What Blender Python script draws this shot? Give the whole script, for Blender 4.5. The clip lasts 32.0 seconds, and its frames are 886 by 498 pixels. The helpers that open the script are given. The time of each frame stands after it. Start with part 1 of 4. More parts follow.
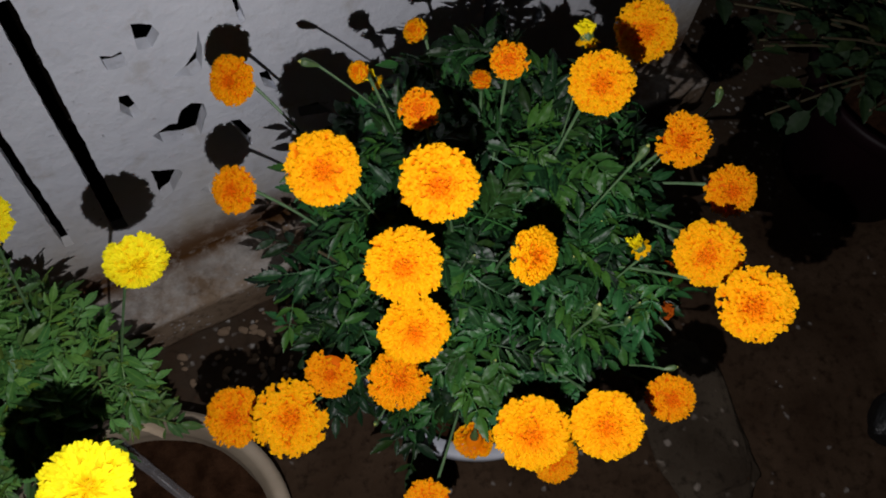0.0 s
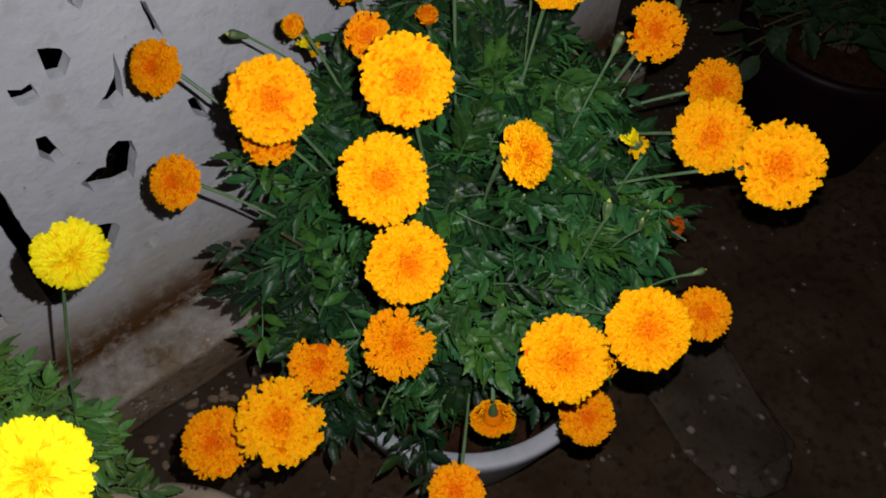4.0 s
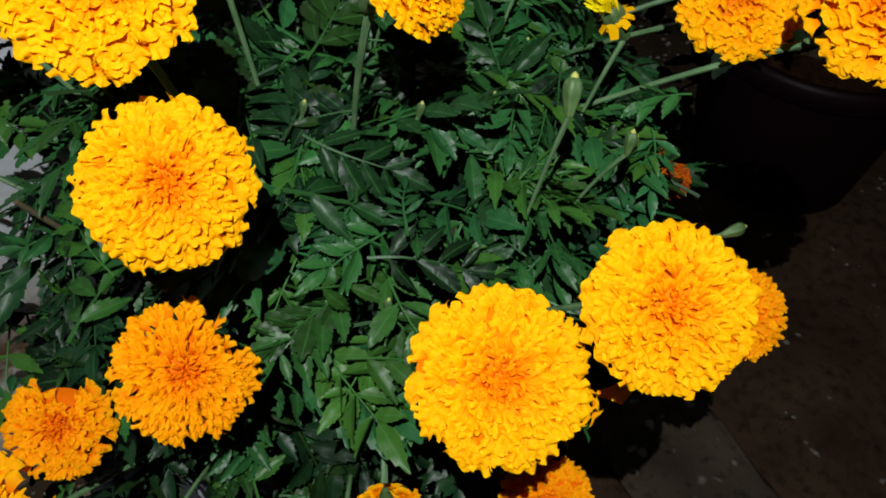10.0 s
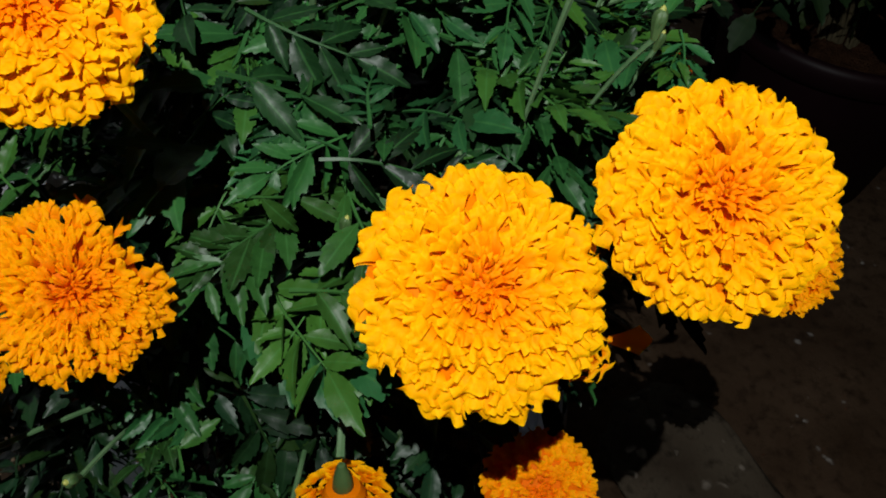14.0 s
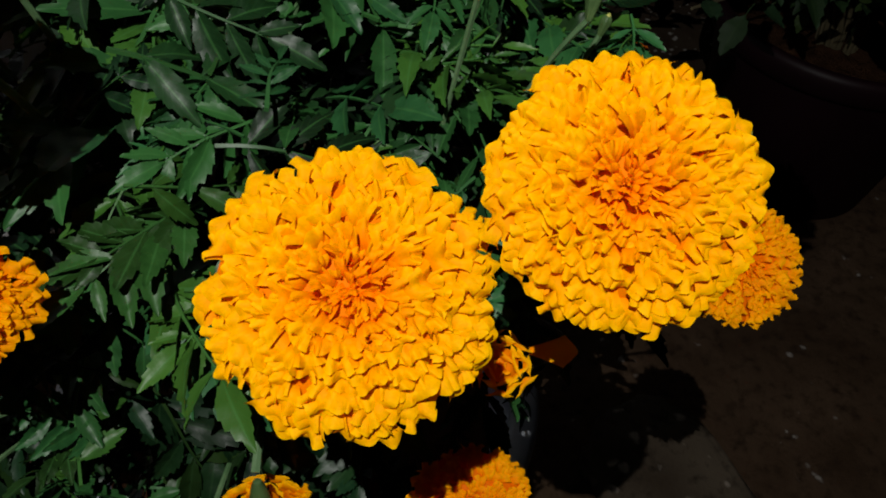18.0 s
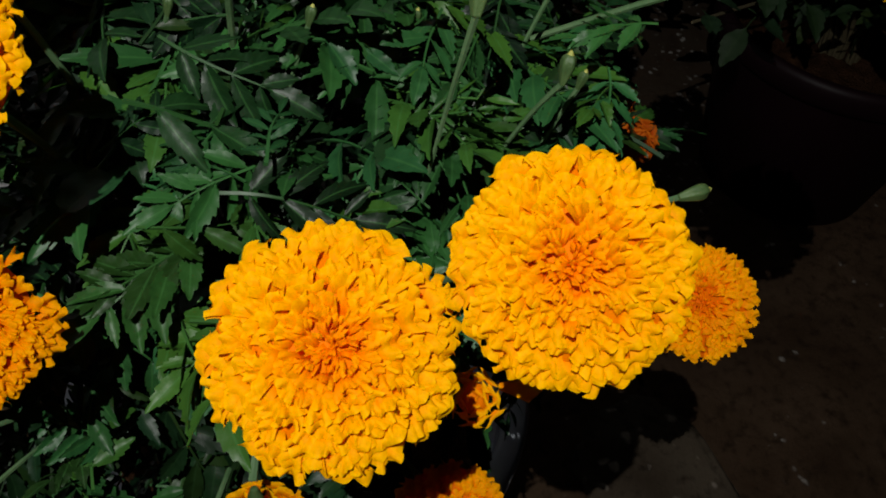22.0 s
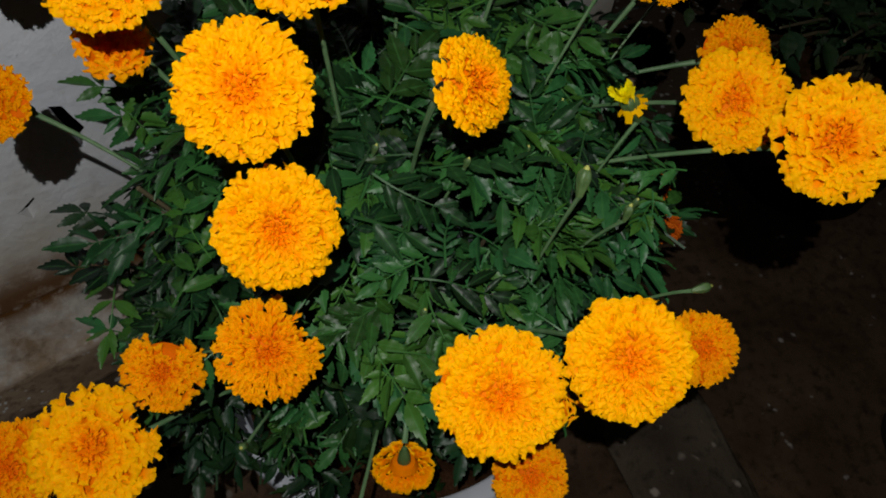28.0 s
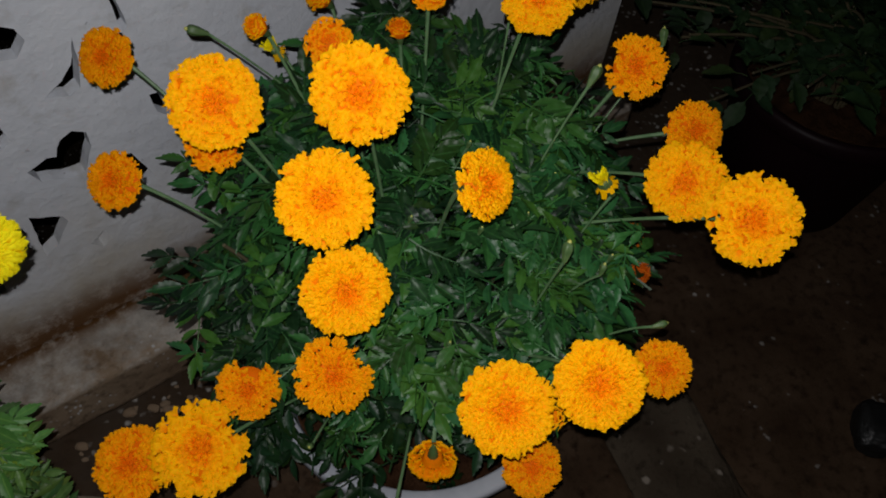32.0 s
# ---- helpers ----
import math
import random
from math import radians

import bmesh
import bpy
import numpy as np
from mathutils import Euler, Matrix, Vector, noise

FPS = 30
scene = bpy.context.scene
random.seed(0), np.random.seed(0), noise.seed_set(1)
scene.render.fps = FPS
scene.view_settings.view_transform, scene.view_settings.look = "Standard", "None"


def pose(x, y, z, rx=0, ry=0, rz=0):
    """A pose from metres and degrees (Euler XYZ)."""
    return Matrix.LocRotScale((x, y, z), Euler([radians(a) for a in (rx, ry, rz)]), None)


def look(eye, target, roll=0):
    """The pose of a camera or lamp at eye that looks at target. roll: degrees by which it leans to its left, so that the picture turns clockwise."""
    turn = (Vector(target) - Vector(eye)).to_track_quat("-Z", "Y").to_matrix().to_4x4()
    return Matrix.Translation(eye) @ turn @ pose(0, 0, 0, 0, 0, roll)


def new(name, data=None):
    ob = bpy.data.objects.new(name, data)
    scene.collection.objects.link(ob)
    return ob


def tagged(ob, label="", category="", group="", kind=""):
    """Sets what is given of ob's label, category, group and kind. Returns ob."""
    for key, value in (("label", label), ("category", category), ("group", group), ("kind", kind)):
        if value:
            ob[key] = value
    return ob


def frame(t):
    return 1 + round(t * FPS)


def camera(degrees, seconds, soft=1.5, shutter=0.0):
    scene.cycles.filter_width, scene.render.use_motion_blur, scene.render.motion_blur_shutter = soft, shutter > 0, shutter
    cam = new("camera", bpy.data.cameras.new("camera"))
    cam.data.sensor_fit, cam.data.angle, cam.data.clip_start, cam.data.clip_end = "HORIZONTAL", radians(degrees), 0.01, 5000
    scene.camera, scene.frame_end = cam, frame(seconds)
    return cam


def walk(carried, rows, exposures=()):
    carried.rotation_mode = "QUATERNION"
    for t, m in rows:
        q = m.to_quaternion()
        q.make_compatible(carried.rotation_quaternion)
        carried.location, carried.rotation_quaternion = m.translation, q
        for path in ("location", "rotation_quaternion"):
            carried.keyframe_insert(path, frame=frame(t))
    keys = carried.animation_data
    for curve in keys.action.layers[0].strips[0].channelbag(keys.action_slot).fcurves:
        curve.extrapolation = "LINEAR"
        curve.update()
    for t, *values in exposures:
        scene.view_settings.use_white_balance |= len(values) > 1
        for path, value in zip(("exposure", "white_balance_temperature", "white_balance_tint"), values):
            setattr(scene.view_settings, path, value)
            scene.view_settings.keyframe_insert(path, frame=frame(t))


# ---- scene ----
cam = camera(56.6, 32.0, soft=1.9)
METRES, EYE, TILT, LEAN, TURN = 1.1, 1.45, -61.0, -4.0, -29.5
ROWS = [
    (0.0, 0.0, 0.0, 0.0, 0.0, 0.0, -0.0),
    (0.5, -0.0036, -0.0031, -0.0088, -0.34, 0.05, 0.7),
    (1.0, -0.0084, -0.0015, -0.022, -0.51, 0.33, 1.69),
    (1.5, -0.0184, 0.0114, -0.0439, -0.78, 1.6, 3.04),
    (2.0, -0.0267, 0.0287, -0.0669, -0.81, 2.57, 4.91),
    (2.5, -0.0271, 0.0408, -0.0823, -1.3, 3.66, 6.52),
    (3.0, -0.0285, 0.0572, -0.1006, -1.91, 5.23, 8.25),
    (3.5, -0.0325, 0.0764, -0.1158, -2.3, 6.14, 9.77),
    (5.5, -0.0447, 0.1661, -0.1446, -3.99, 8.23, 11.43),
    (6.0, -0.0317, 0.2065, -0.1461, -4.81, 8.73, 12.04),
    (6.5, -0.0215, 0.2439, -0.1454, -5.4, 9.32, 12.59),
    (7.0, -0.01, 0.2812, -0.1461, -5.9, 10.14, 12.98),
    (7.5, -0.0061, 0.3106, -0.1465, -6.22, 10.83, 13.34),
    (8.0, -0.002, 0.3431, -0.152, -6.31, 11.32, 13.22),
    (8.5, 0.005, 0.3647, -0.159, -6.22, 11.81, 13.2),
    (9.0, 0.0096, 0.3735, -0.1592, -6.3, 12.02, 12.95),
    (9.5, 0.0145, 0.3825, -0.1613, -6.24, 12.52, 12.77),
    (10.0, 0.0192, 0.3916, -0.1634, -6.26, 12.86, 12.55),
    (10.5, 0.0225, 0.3983, -0.1648, -6.37, 12.97, 12.4),
    (11.0, 0.0261, 0.4066, -0.1684, -6.44, 13.06, 12.08),
    (11.5, 0.0277, 0.4166, -0.1728, -6.5, 13.12, 11.87),
    (12.0, 0.0272, 0.4293, -0.1761, -6.64, 13.06, 11.7),
    (12.5, 0.0273, 0.4395, -0.1781, -6.7, 13.1, 11.49),
    (13.0, 0.0279, 0.4503, -0.1789, -6.78, 13.2, 11.26),
    (13.5, 0.0295, 0.4623, -0.1805, -6.79, 13.28, 11.05),
    (14.0, 0.0328, 0.4722, -0.1823, -6.88, 13.37, 10.93),
    (14.5, 0.0366, 0.4776, -0.1832, -6.96, 13.38, 10.75),
    (16.5, 0.0507, 0.4914, -0.1869, -6.77, 13.69, 10.43),
    (17.0, 0.0559, 0.4927, -0.1855, -6.68, 13.69, 10.26),
    (17.5, 0.0609, 0.4938, -0.1847, -6.66, 13.76, 10.08),
    (18.0, 0.0656, 0.4946, -0.184, -6.67, 13.86, 9.94),
    (18.5, 0.0685, 0.4943, -0.1833, -6.65, 13.85, 9.93),
    (19.0, 0.0715, 0.4928, -0.1823, -6.66, 13.75, 9.77),
    (19.5, 0.0731, 0.4902, -0.181, -6.67, 13.79, 9.56),
    (20.0, 0.0746, 0.4873, -0.1805, -6.57, 13.75, 9.3),
    (20.5, 0.0748, 0.4855, -0.1805, -6.54, 13.69, 9.12),
    (21.0, 0.0745, 0.4822, -0.1799, -6.48, 13.56, 8.97),
    (21.5, 0.0741, 0.4759, -0.1778, -6.42, 13.22, 8.76),
    (22.0, 0.0733, 0.4647, -0.1728, -6.35, 12.79, 8.47),
    (22.5, 0.0726, 0.4542, -0.1697, -6.31, 12.34, 8.15),
    (23.0, 0.0717, 0.4396, -0.1689, -6.27, 11.84, 7.63),
    (23.5, 0.0696, 0.4245, -0.1662, -6.23, 11.33, 7.23),
    (24.0, 0.0686, 0.4122, -0.1642, -6.08, 10.99, 6.78),
    (24.5, 0.0658, 0.4033, -0.164, -6.22, 10.61, 6.47),
    (25.0, 0.062, 0.3889, -0.1639, -6.21, 10.17, 6.17),
    (25.5, 0.0557, 0.3724, -0.161, -6.16, 9.76, 6.06),
    (27.5, 0.0221, 0.3064, -0.1431, -5.45, 8.53, 5.68),
    (28.0, 0.0108, 0.2843, -0.1353, -5.39, 8.33, 5.6),
    (28.5, 0.004, 0.2678, -0.1314, -5.34, 8.35, 5.52),
    (29.0, -0.002, 0.2456, -0.1278, -5.16, 8.38, 5.48),
    (29.5, -0.0064, 0.2203, -0.1237, -5.11, 8.39, 5.49),
    (30.0, -0.0089, 0.1962, -0.1199, -5.04, 8.47, 5.52),
    (30.5, -0.0118, 0.1828, -0.1182, -5.07, 8.42, 5.53),
    (31.0, -0.0122, 0.1672, -0.1165, -4.98, 8.21, 5.63),
    (31.5, -0.01, 0.151, -0.1158, -4.83, 7.93, 5.82),
    (32.0, -0.0083, 0.1353, -0.1146, -4.61, 7.76, 5.99),
]
walk(cam, [(t, pose(0, 0, EYE, TILT, LEAN, TURN) @ pose(METRES * x, METRES * y, METRES * z, 90 + pitch, roll, yaw)) for t, x, y, z, yaw, pitch, roll in ROWS],
     exposures=[(0.0, 0.36, 6650, 18), (3.5, 0.38, 6720, 17), (6.0, 0.62, 6800, 14), (9.0, 0.76, 6550, 7), (13.0, 0.6, 6600, 7), (19.0, 0.27, 6950, 11), (23.0, 0.22, 6930, 10), (28.0, 0.15, 6870, 11), (30.0, 0.05, 6820, 13), (32.0, 0.01, 6750, 14)])

# ---- light: night, one small phone torch held over the pots ----
world = bpy.data.worlds.new("night")
world.use_nodes = True
scene.world = world
world.node_tree.nodes["Background"].inputs[0].default_value = (0.25, 0.3, 0.4, 1)
world.node_tree.nodes["Background"].inputs[1].default_value = 0.0015
TORCH = (-0.02, -0.03, 1.28)
torch = new("torch_light", bpy.data.lights.new("torch_light", "SPOT"))
torch.data.energy, torch.data.color, torch.data.shadow_soft_size = 17.6, (0.95, 0.98, 1.0), 0.002
torch.data.spot_size, torch.data.spot_blend = radians(118), 0.85
torch.matrix_world = look(TORCH, (0.33, 0.33, 0.55))


# ---- materials ----
def nodes_of(name):
    m = bpy.data.materials.new(name)
    m.use_nodes = True
    nt = m.node_tree
    return m, nt, nt.nodes, nt.links, nt.nodes["Principled BSDF"]


def mixed(nt, factor, a, b):
    n = nt.nodes.new("ShaderNodeMix")
    n.data_type = "RGBA"
    for socket, value in ((n.inputs[0], factor), (n.inputs[6], a), (n.inputs[7], b)):
        if isinstance(value, bpy.types.NodeSocket):
            nt.links.new(value, socket)
        elif isinstance(value, (int, float)):
            socket.default_value = value
        else:
            socket.default_value = (*value, 1)
    return n.outputs[2]


def ramp(nt, value, lo, hi):
    n = nt.nodes.new("ShaderNodeMapRange")
    n.inputs[1].default_value, n.inputs[2].default_value = lo, hi
    nt.links.new(value, n.inputs[0])
    return n.outputs[0]


def noisy(nt, scale, detail=4, rough=0.6, coords="Object", stretch=None, offset=(0, 0, 0)):
    t = nt.nodes.new("ShaderNodeTexCoord")
    n = nt.nodes.new("ShaderNodeTexNoise")
    n.inputs["Scale"].default_value, n.inputs["Detail"].default_value, n.inputs["Roughness"].default_value = scale, detail, rough
    p = nt.nodes.new("ShaderNodeMapping")
    p.inputs["Scale"].default_value = stretch or (1, 1, 1)
    p.inputs["Location"].default_value = offset
    nt.links.new(t.outputs[coords], p.inputs[0])
    nt.links.new(p.outputs[0], n.inputs["Vector"])
    return n.outputs["Fac"]


def spotted(nt, scale, lo, hi):
    """Uneven round splashes: cells of a warped pattern."""
    t = nt.nodes.new("ShaderNodeTexCoord")
    warp = nt.nodes.new("ShaderNodeTexNoise")
    warp.inputs["Scale"].default_value, warp.inputs["Detail"].default_value = scale * 1.6, 3
    nt.links.new(t.outputs["Object"], warp.inputs["Vector"])
    mix = nt.nodes.new("ShaderNodeVectorMath")
    mix.operation = "MULTIPLY_ADD"
    mix.inputs[1].default_value = (0.55 / scale,) * 3
    nt.links.new(warp.outputs["Color"], mix.inputs[0])
    nt.links.new(t.outputs["Object"], mix.inputs[2])
    n = nt.nodes.new("ShaderNodeTexVoronoi")
    n.inputs["Scale"].default_value = scale
    nt.links.new(mix.outputs[0], n.inputs["Vector"])
    return ramp(nt, n.outputs["Distance"], hi, lo)


def bumped(nt, bsdf, height, strength, distance):
    n = nt.nodes.new("ShaderNodeBump")
    n.inputs["Strength"].default_value, n.inputs["Distance"].default_value = strength, distance
    nt.links.new(height, n.inputs["Height"])
    nt.links.new(n.outputs[0], bsdf.inputs["Normal"])


def maths(nt, op, a, b=0.0):
    n = nt.nodes.new("ShaderNodeMath")
    n.operation, n.use_clamp = op, True
    for socket, value in zip(n.inputs, (a, b)):
        if isinstance(value, bpy.types.NodeSocket):
            nt.links.new(value, socket)
        else:
            socket.default_value = value
    return n.outputs[0]


def petal_material(name, deep, light, single):
    """Petal paint: deeper at the base, paler at the frilled tip; the uv's v runs from base to tip."""
    m, nt, nodes, links, bsdf = nodes_of(name)
    rnd = nodes.new("ShaderNodeObjectInfo").outputs["Random"] if single else nodes.new("ShaderNodeNewGeometry").outputs["Random Per Island"]
    base = mixed(nt, rnd, deep, light)
    base = mixed(nt, ramp(nt, noisy(nt, 3 if single else 140), 0.45, 0.75), base, tuple(c * 0.85 for c in deep))
    run = nodes.new("ShaderNodeSeparateXYZ")
    links.new(nodes.new("ShaderNodeTexCoord").outputs["UV"], run.inputs[0])
    vein = nodes.new("ShaderNodeTexWave")
    vein.inputs["Scale"].default_value, vein.inputs["Distortion"].default_value = 3.0, 1.5
    links.new(nodes["Texture Coordinate"].outputs["UV"], vein.inputs["Vector"])
    colour = mixed(nt, ramp(nt, run.outputs[1], 0.15, 0.72), (deep[0] * 0.92, deep[1] * 0.60, 0.001), base)
    tip = maths(nt, "MULTIPLY", ramp(nt, run.outputs[1], 0.86, 1.0), 0.5)
    colour = mixed(nt, tip, colour, (min(1, light[0] * 1.03), min(1, light[1] * 1.18), light[2]))
    colour = mixed(nt, maths(nt, "MULTIPLY", ramp(nt, vein.outputs["Fac"], 0.5, 1.0), 0.12), colour, (deep[0] * 0.92, deep[1] * 0.7, 0.001))
    links.new(colour, bsdf.inputs["Base Color"])
    bsdf.inputs["Roughness"].default_value = 0.62
    bsdf.inputs["Specular IOR Level"].default_value = 0.05
    thin = nodes.new("ShaderNodeBsdfTranslucent")
    links.new(colour, thin.inputs["Color"])
    both = nodes.new("ShaderNodeMixShader")
    both.inputs[0].default_value = 0.32
    links.new(bsdf.outputs[0], both.inputs[1])
    links.new(thin.outputs[0], both.inputs[2])
    links.new(both.outputs[0], nodes["Material Output"].inputs[0])
    return m


def leaf_material(name, dark, light, single, dull=0.44):
    """Leaf paint of several greens, with a paler midrib and side veins; the uv runs across and along a leaflet."""
    m, nt, nodes, links, bsdf = nodes_of(name)
    rnd = nodes.new("ShaderNodeObjectInfo").outputs["Random"] if single else nodes.new("ShaderNodeNewGeometry").outputs["Random Per Island"]
    tones = nodes.new("ShaderNodeValToRGB")
    middle = tuple((a + b) / 2 for a, b in zip(dark, light))
    greens = [dark, middle, (light[0] * 0.85, light[1] * 0.95, light[2] * 1.3), dark, (light[0] * 1.5, light[1] * 1.05, light[2] * 0.6), middle, light]
    while len(tones.color_ramp.elements) < len(greens):
        tones.color_ramp.elements.new(0.5)
    for i, (element, green) in enumerate(zip(tones.color_ramp.elements, greens)):
        element.position = i / (len(greens) - 1)
        element.color = (*green, 1)
    links.new(rnd, tones.inputs[0])
    base = mixed(nt, ramp(nt, noisy(nt, 70), 0.50, 1.0), tones.outputs[0], tuple(c * 0.7 for c in dark))
    run = nodes.new("ShaderNodeSeparateXYZ")
    links.new(nodes.new("ShaderNodeTexCoord").outputs["UV"], run.inputs[0])
    off = nodes.new("ShaderNodeMath")
    off.operation = "ABSOLUTE"
    centred = nodes.new("ShaderNodeMath")
    centred.operation, centred.inputs[1].default_value = "SUBTRACT", 0.5
    links.new(run.outputs[0], centred.inputs[0])
    links.new(centred.outputs[0], off.inputs[0])
    slant = nodes.new("ShaderNodeMath")
    slant.operation, slant.inputs[1].default_value = "MULTIPLY_ADD", -0.55
    links.new(off.outputs[0], slant.inputs[0])
    links.new(run.outputs[1], slant.inputs[2])
    turns = nodes.new("ShaderNodeMath")
    turns.operation, turns.inputs[1].default_value = "MULTIPLY", 42.0
    links.new(slant.outputs[0], turns.inputs[0])
    vein = ramp(nt, maths(nt, "SINE", turns.outputs[0]), 0.75, 1.0)
    rib = ramp(nt, off.outputs[0], 0.07, 0.02)
    lines = maths(nt, "MAXIMUM", maths(nt, "MULTIPLY", vein, 0.07), maths(nt, "MULTIPLY", rib, 0.32))
    links.new(mixed(nt, lines, base, (light[0] * 1.9, light[1] * 1.5, light[2] * 1.7)), bsdf.inputs["Base Color"])
    bsdf.inputs["Roughness"].default_value = dull
    bsdf.inputs["Specular IOR Level"].default_value = 0.24
    bumped(nt, bsdf, maths(nt, "SUBTRACT", noisy(nt, 300, 2), lines), 0.10, 0.001)
    return m


def plain_material(name, a, b, scale, dull, bump=0.3, depth=0.001, metal=0.0):
    m, nt, nodes, links, bsdf = nodes_of(name)
    big, fine = noisy(nt, scale, 5), noisy(nt, scale * 9, 4)
    links.new(mixed(nt, ramp(nt, big, 0.35, 0.65), a, b), bsdf.inputs["Base Color"])
    bsdf.inputs["Roughness"].default_value, bsdf.inputs["Metallic"].default_value = dull, metal
    bumped(nt, bsdf, fine, bump, depth)
    return m


PETAL = [petal_material("petal_core", (0.91, 0.257, 0.002), (0.94, 0.310, 0.002), False),
         petal_material("petal_mid", (0.94, 0.326, 0.002), (0.97, 0.398, 0.003), False),
         petal_material("petal_rim", (0.95, 0.413, 0.002), (0.97, 0.498, 0.004), False)]
PETAL_SINGLE = [petal_material("petal_core_single", (0.91, 0.257, 0.002), (0.94, 0.310, 0.002), True),
                petal_material("petal_mid_single", (0.94, 0.326, 0.002), (0.97, 0.398, 0.003), True),
                petal_material("petal_rim_single", (0.95, 0.413, 0.002), (0.97, 0.498, 0.004), True)]
DEEP = [petal_material("deep_core", (0.86, 0.198, 0.002), (0.90, 0.246, 0.002), False),
        petal_material("deep_mid", (0.90, 0.274, 0.002), (0.94, 0.346, 0.003), False),
        petal_material("deep_rim", (0.92, 0.327, 0.002), (0.96, 0.410, 0.003), False)]
DEEP_SINGLE = [petal_material("deep_core_single", (0.86, 0.198, 0.002), (0.90, 0.246, 0.002), True),
               petal_material("deep_mid_single", (0.90, 0.274, 0.002), (0.94, 0.346, 0.003), True),
               petal_material("deep_rim_single", (0.92, 0.327, 0.002), (0.96, 0.410, 0.003), True)]
LEMON = [petal_material("lemon_core", (0.86, 0.62, 0.005), (0.90, 0.68, 0.006), False),
         petal_material("lemon_mid", (0.90, 0.72, 0.008), (0.93, 0.78, 0.01), False),
         petal_material("lemon_rim", (0.92, 0.77, 0.01), (0.94, 0.83, 0.015), False)]
RUSTY = [petal_material("petal_rusty", (0.36, 0.070, 0.005), (0.50, 0.11, 0.006), False)] * 3
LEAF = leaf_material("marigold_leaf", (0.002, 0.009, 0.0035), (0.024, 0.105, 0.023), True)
# same leaf, painted darker: shade inside the bush put into the colour
LEAF_MASS_SHADED = leaf_material("marigold_leaf_mass_shaded", (0.003, 0.013, 0.0045), (0.010, 0.036, 0.010), False)
LEAF_PALE = leaf_material("yellow_plant_leaf", (0.022, 0.10, 0.022), (0.105, 0.245, 0.045), True)
LEAF_PALE_MASS = leaf_material("yellow_plant_leaf_mass", (0.03, 0.09, 0.022), (0.08, 0.16, 0.04), False)
# near-black green: the shrub's shade is put into its leaf colour
LEAF_DARK_SHADED = leaf_material("broad_shaded_leaf", (0.006, 0.018, 0.006), (0.014, 0.036, 0.01), True, 0.65)
LEAF_DRY = leaf_material("dry_leaf", (0.30, 0.26, 0.2), (0.4, 0.36, 0.28), True, 0.8)
STEM = plain_material("stem_green", (0.060, 0.130, 0.050), (0.105, 0.190, 0.085), 60, 0.5)
CALYX = plain_material("calyx_green", (0.040, 0.085, 0.024), (0.072, 0.128, 0.040), 120, 0.5)
BUD_TIP = plain_material("bud_tip_yellow", (0.30, 0.33, 0.07), (0.50, 0.48, 0.12), 300, 0.5)
WOOD = plain_material("woody_stem", (0.06, 0.05, 0.025), (0.10, 0.08, 0.04), 40, 0.7)
SOIL = plain_material("soil", (0.022, 0.009, 0.004), (0.060, 0.028, 0.014), 30, 0.95, 0.9, 0.006)
SOIL.node_tree.nodes["Principled BSDF"].inputs["Specular IOR Level"].default_value = 0.05
POT_GREY = plain_material("painted_cement_grey", (0.33, 0.36, 0.42), (0.42, 0.45, 0.51), 9, 0.6, 0.35, 0.0015)
POT_WHITE = plain_material("rim_white_paint", (0.32, 0.34, 0.38), (0.45, 0.47, 0.51), 14, 0.55, 0.3, 0.001)
POT_TAN = plain_material("tan_cement", (0.27, 0.215, 0.15), (0.37, 0.30, 0.215), 10, 0.7, 0.4, 0.0015)
# near-black base colour stands in for the torch's weak light this far off
POT_MAROON_SHADED = plain_material("maroon_plastic_shaded", (0.007, 0.002, 0.003), (0.011, 0.003, 0.005), 6, 0.5, 0.1, 0.0005)
POT_MAROON_SHADED.node_tree.nodes["Principled BSDF"].inputs["Specular IOR Level"].default_value = 0.15
BLACK = plain_material("black_lump", (0.008, 0.008, 0.008), (0.014, 0.013, 0.012), 8, 0.5, 0.2, 0.001)


def wall_material():
    m, nt, nodes, links, bsdf = nodes_of("limewashed_wall")
    wash = mixed(nt, ramp(nt, noisy(nt, 4, 6), 0.35, 0.7), (0.68, 0.71, 0.77), (0.82, 0.85, 0.90))
    wash = mixed(nt, ramp(nt, noisy(nt, 22, 5), 0.55, 0.75), wash, (0.58, 0.58, 0.58))
    place = nodes.new("ShaderNodeSeparateXYZ")
    links.new(nodes.new("ShaderNodeTexCoord").outputs["Object"], place.inputs[0])
    yellowed = maths(nt, "MULTIPLY", ramp(nt, place.outputs[2], 0.40, 0.16), ramp(nt, noisy(nt, 6, 5), 0.3, 0.6))
    wash = mixed(nt, yellowed, wash, (0.60, 0.55, 0.46))
    low = ramp(nt, place.outputs[2], 0.22, 0.10)
    damp = maths(nt, "MULTIPLY", low, ramp(nt, noisy(nt, 9, 6, 0.7), 0.30, 0.56))
    wash = mixed(nt, damp, wash, (0.27, 0.18, 0.11))
    scuffs = maths(nt, "MULTIPLY", ramp(nt, noisy(nt, 60, 3), 0.66, 0.70), ramp(nt, noisy(nt, 7, 2), 0.5, 0.6))
    wash = mixed(nt, scuffs, wash, (0.32, 0.33, 0.36))
    rust = maths(nt, "MULTIPLY", ramp(nt, place.outputs[2], 0.185, 0.112), ramp(nt, noisy(nt, 22, 7, 0.75), 0.36, 0.52))
    links.new(mixed(nt, rust, wash, (0.13, 0.058, 0.018)), bsdf.inputs["Base Color"])
    bsdf.inputs["Roughness"].default_value = 0.85
    bumped(nt, bsdf, noisy(nt, 30, 8, 0.65), 0.62, 0.007)
    return m


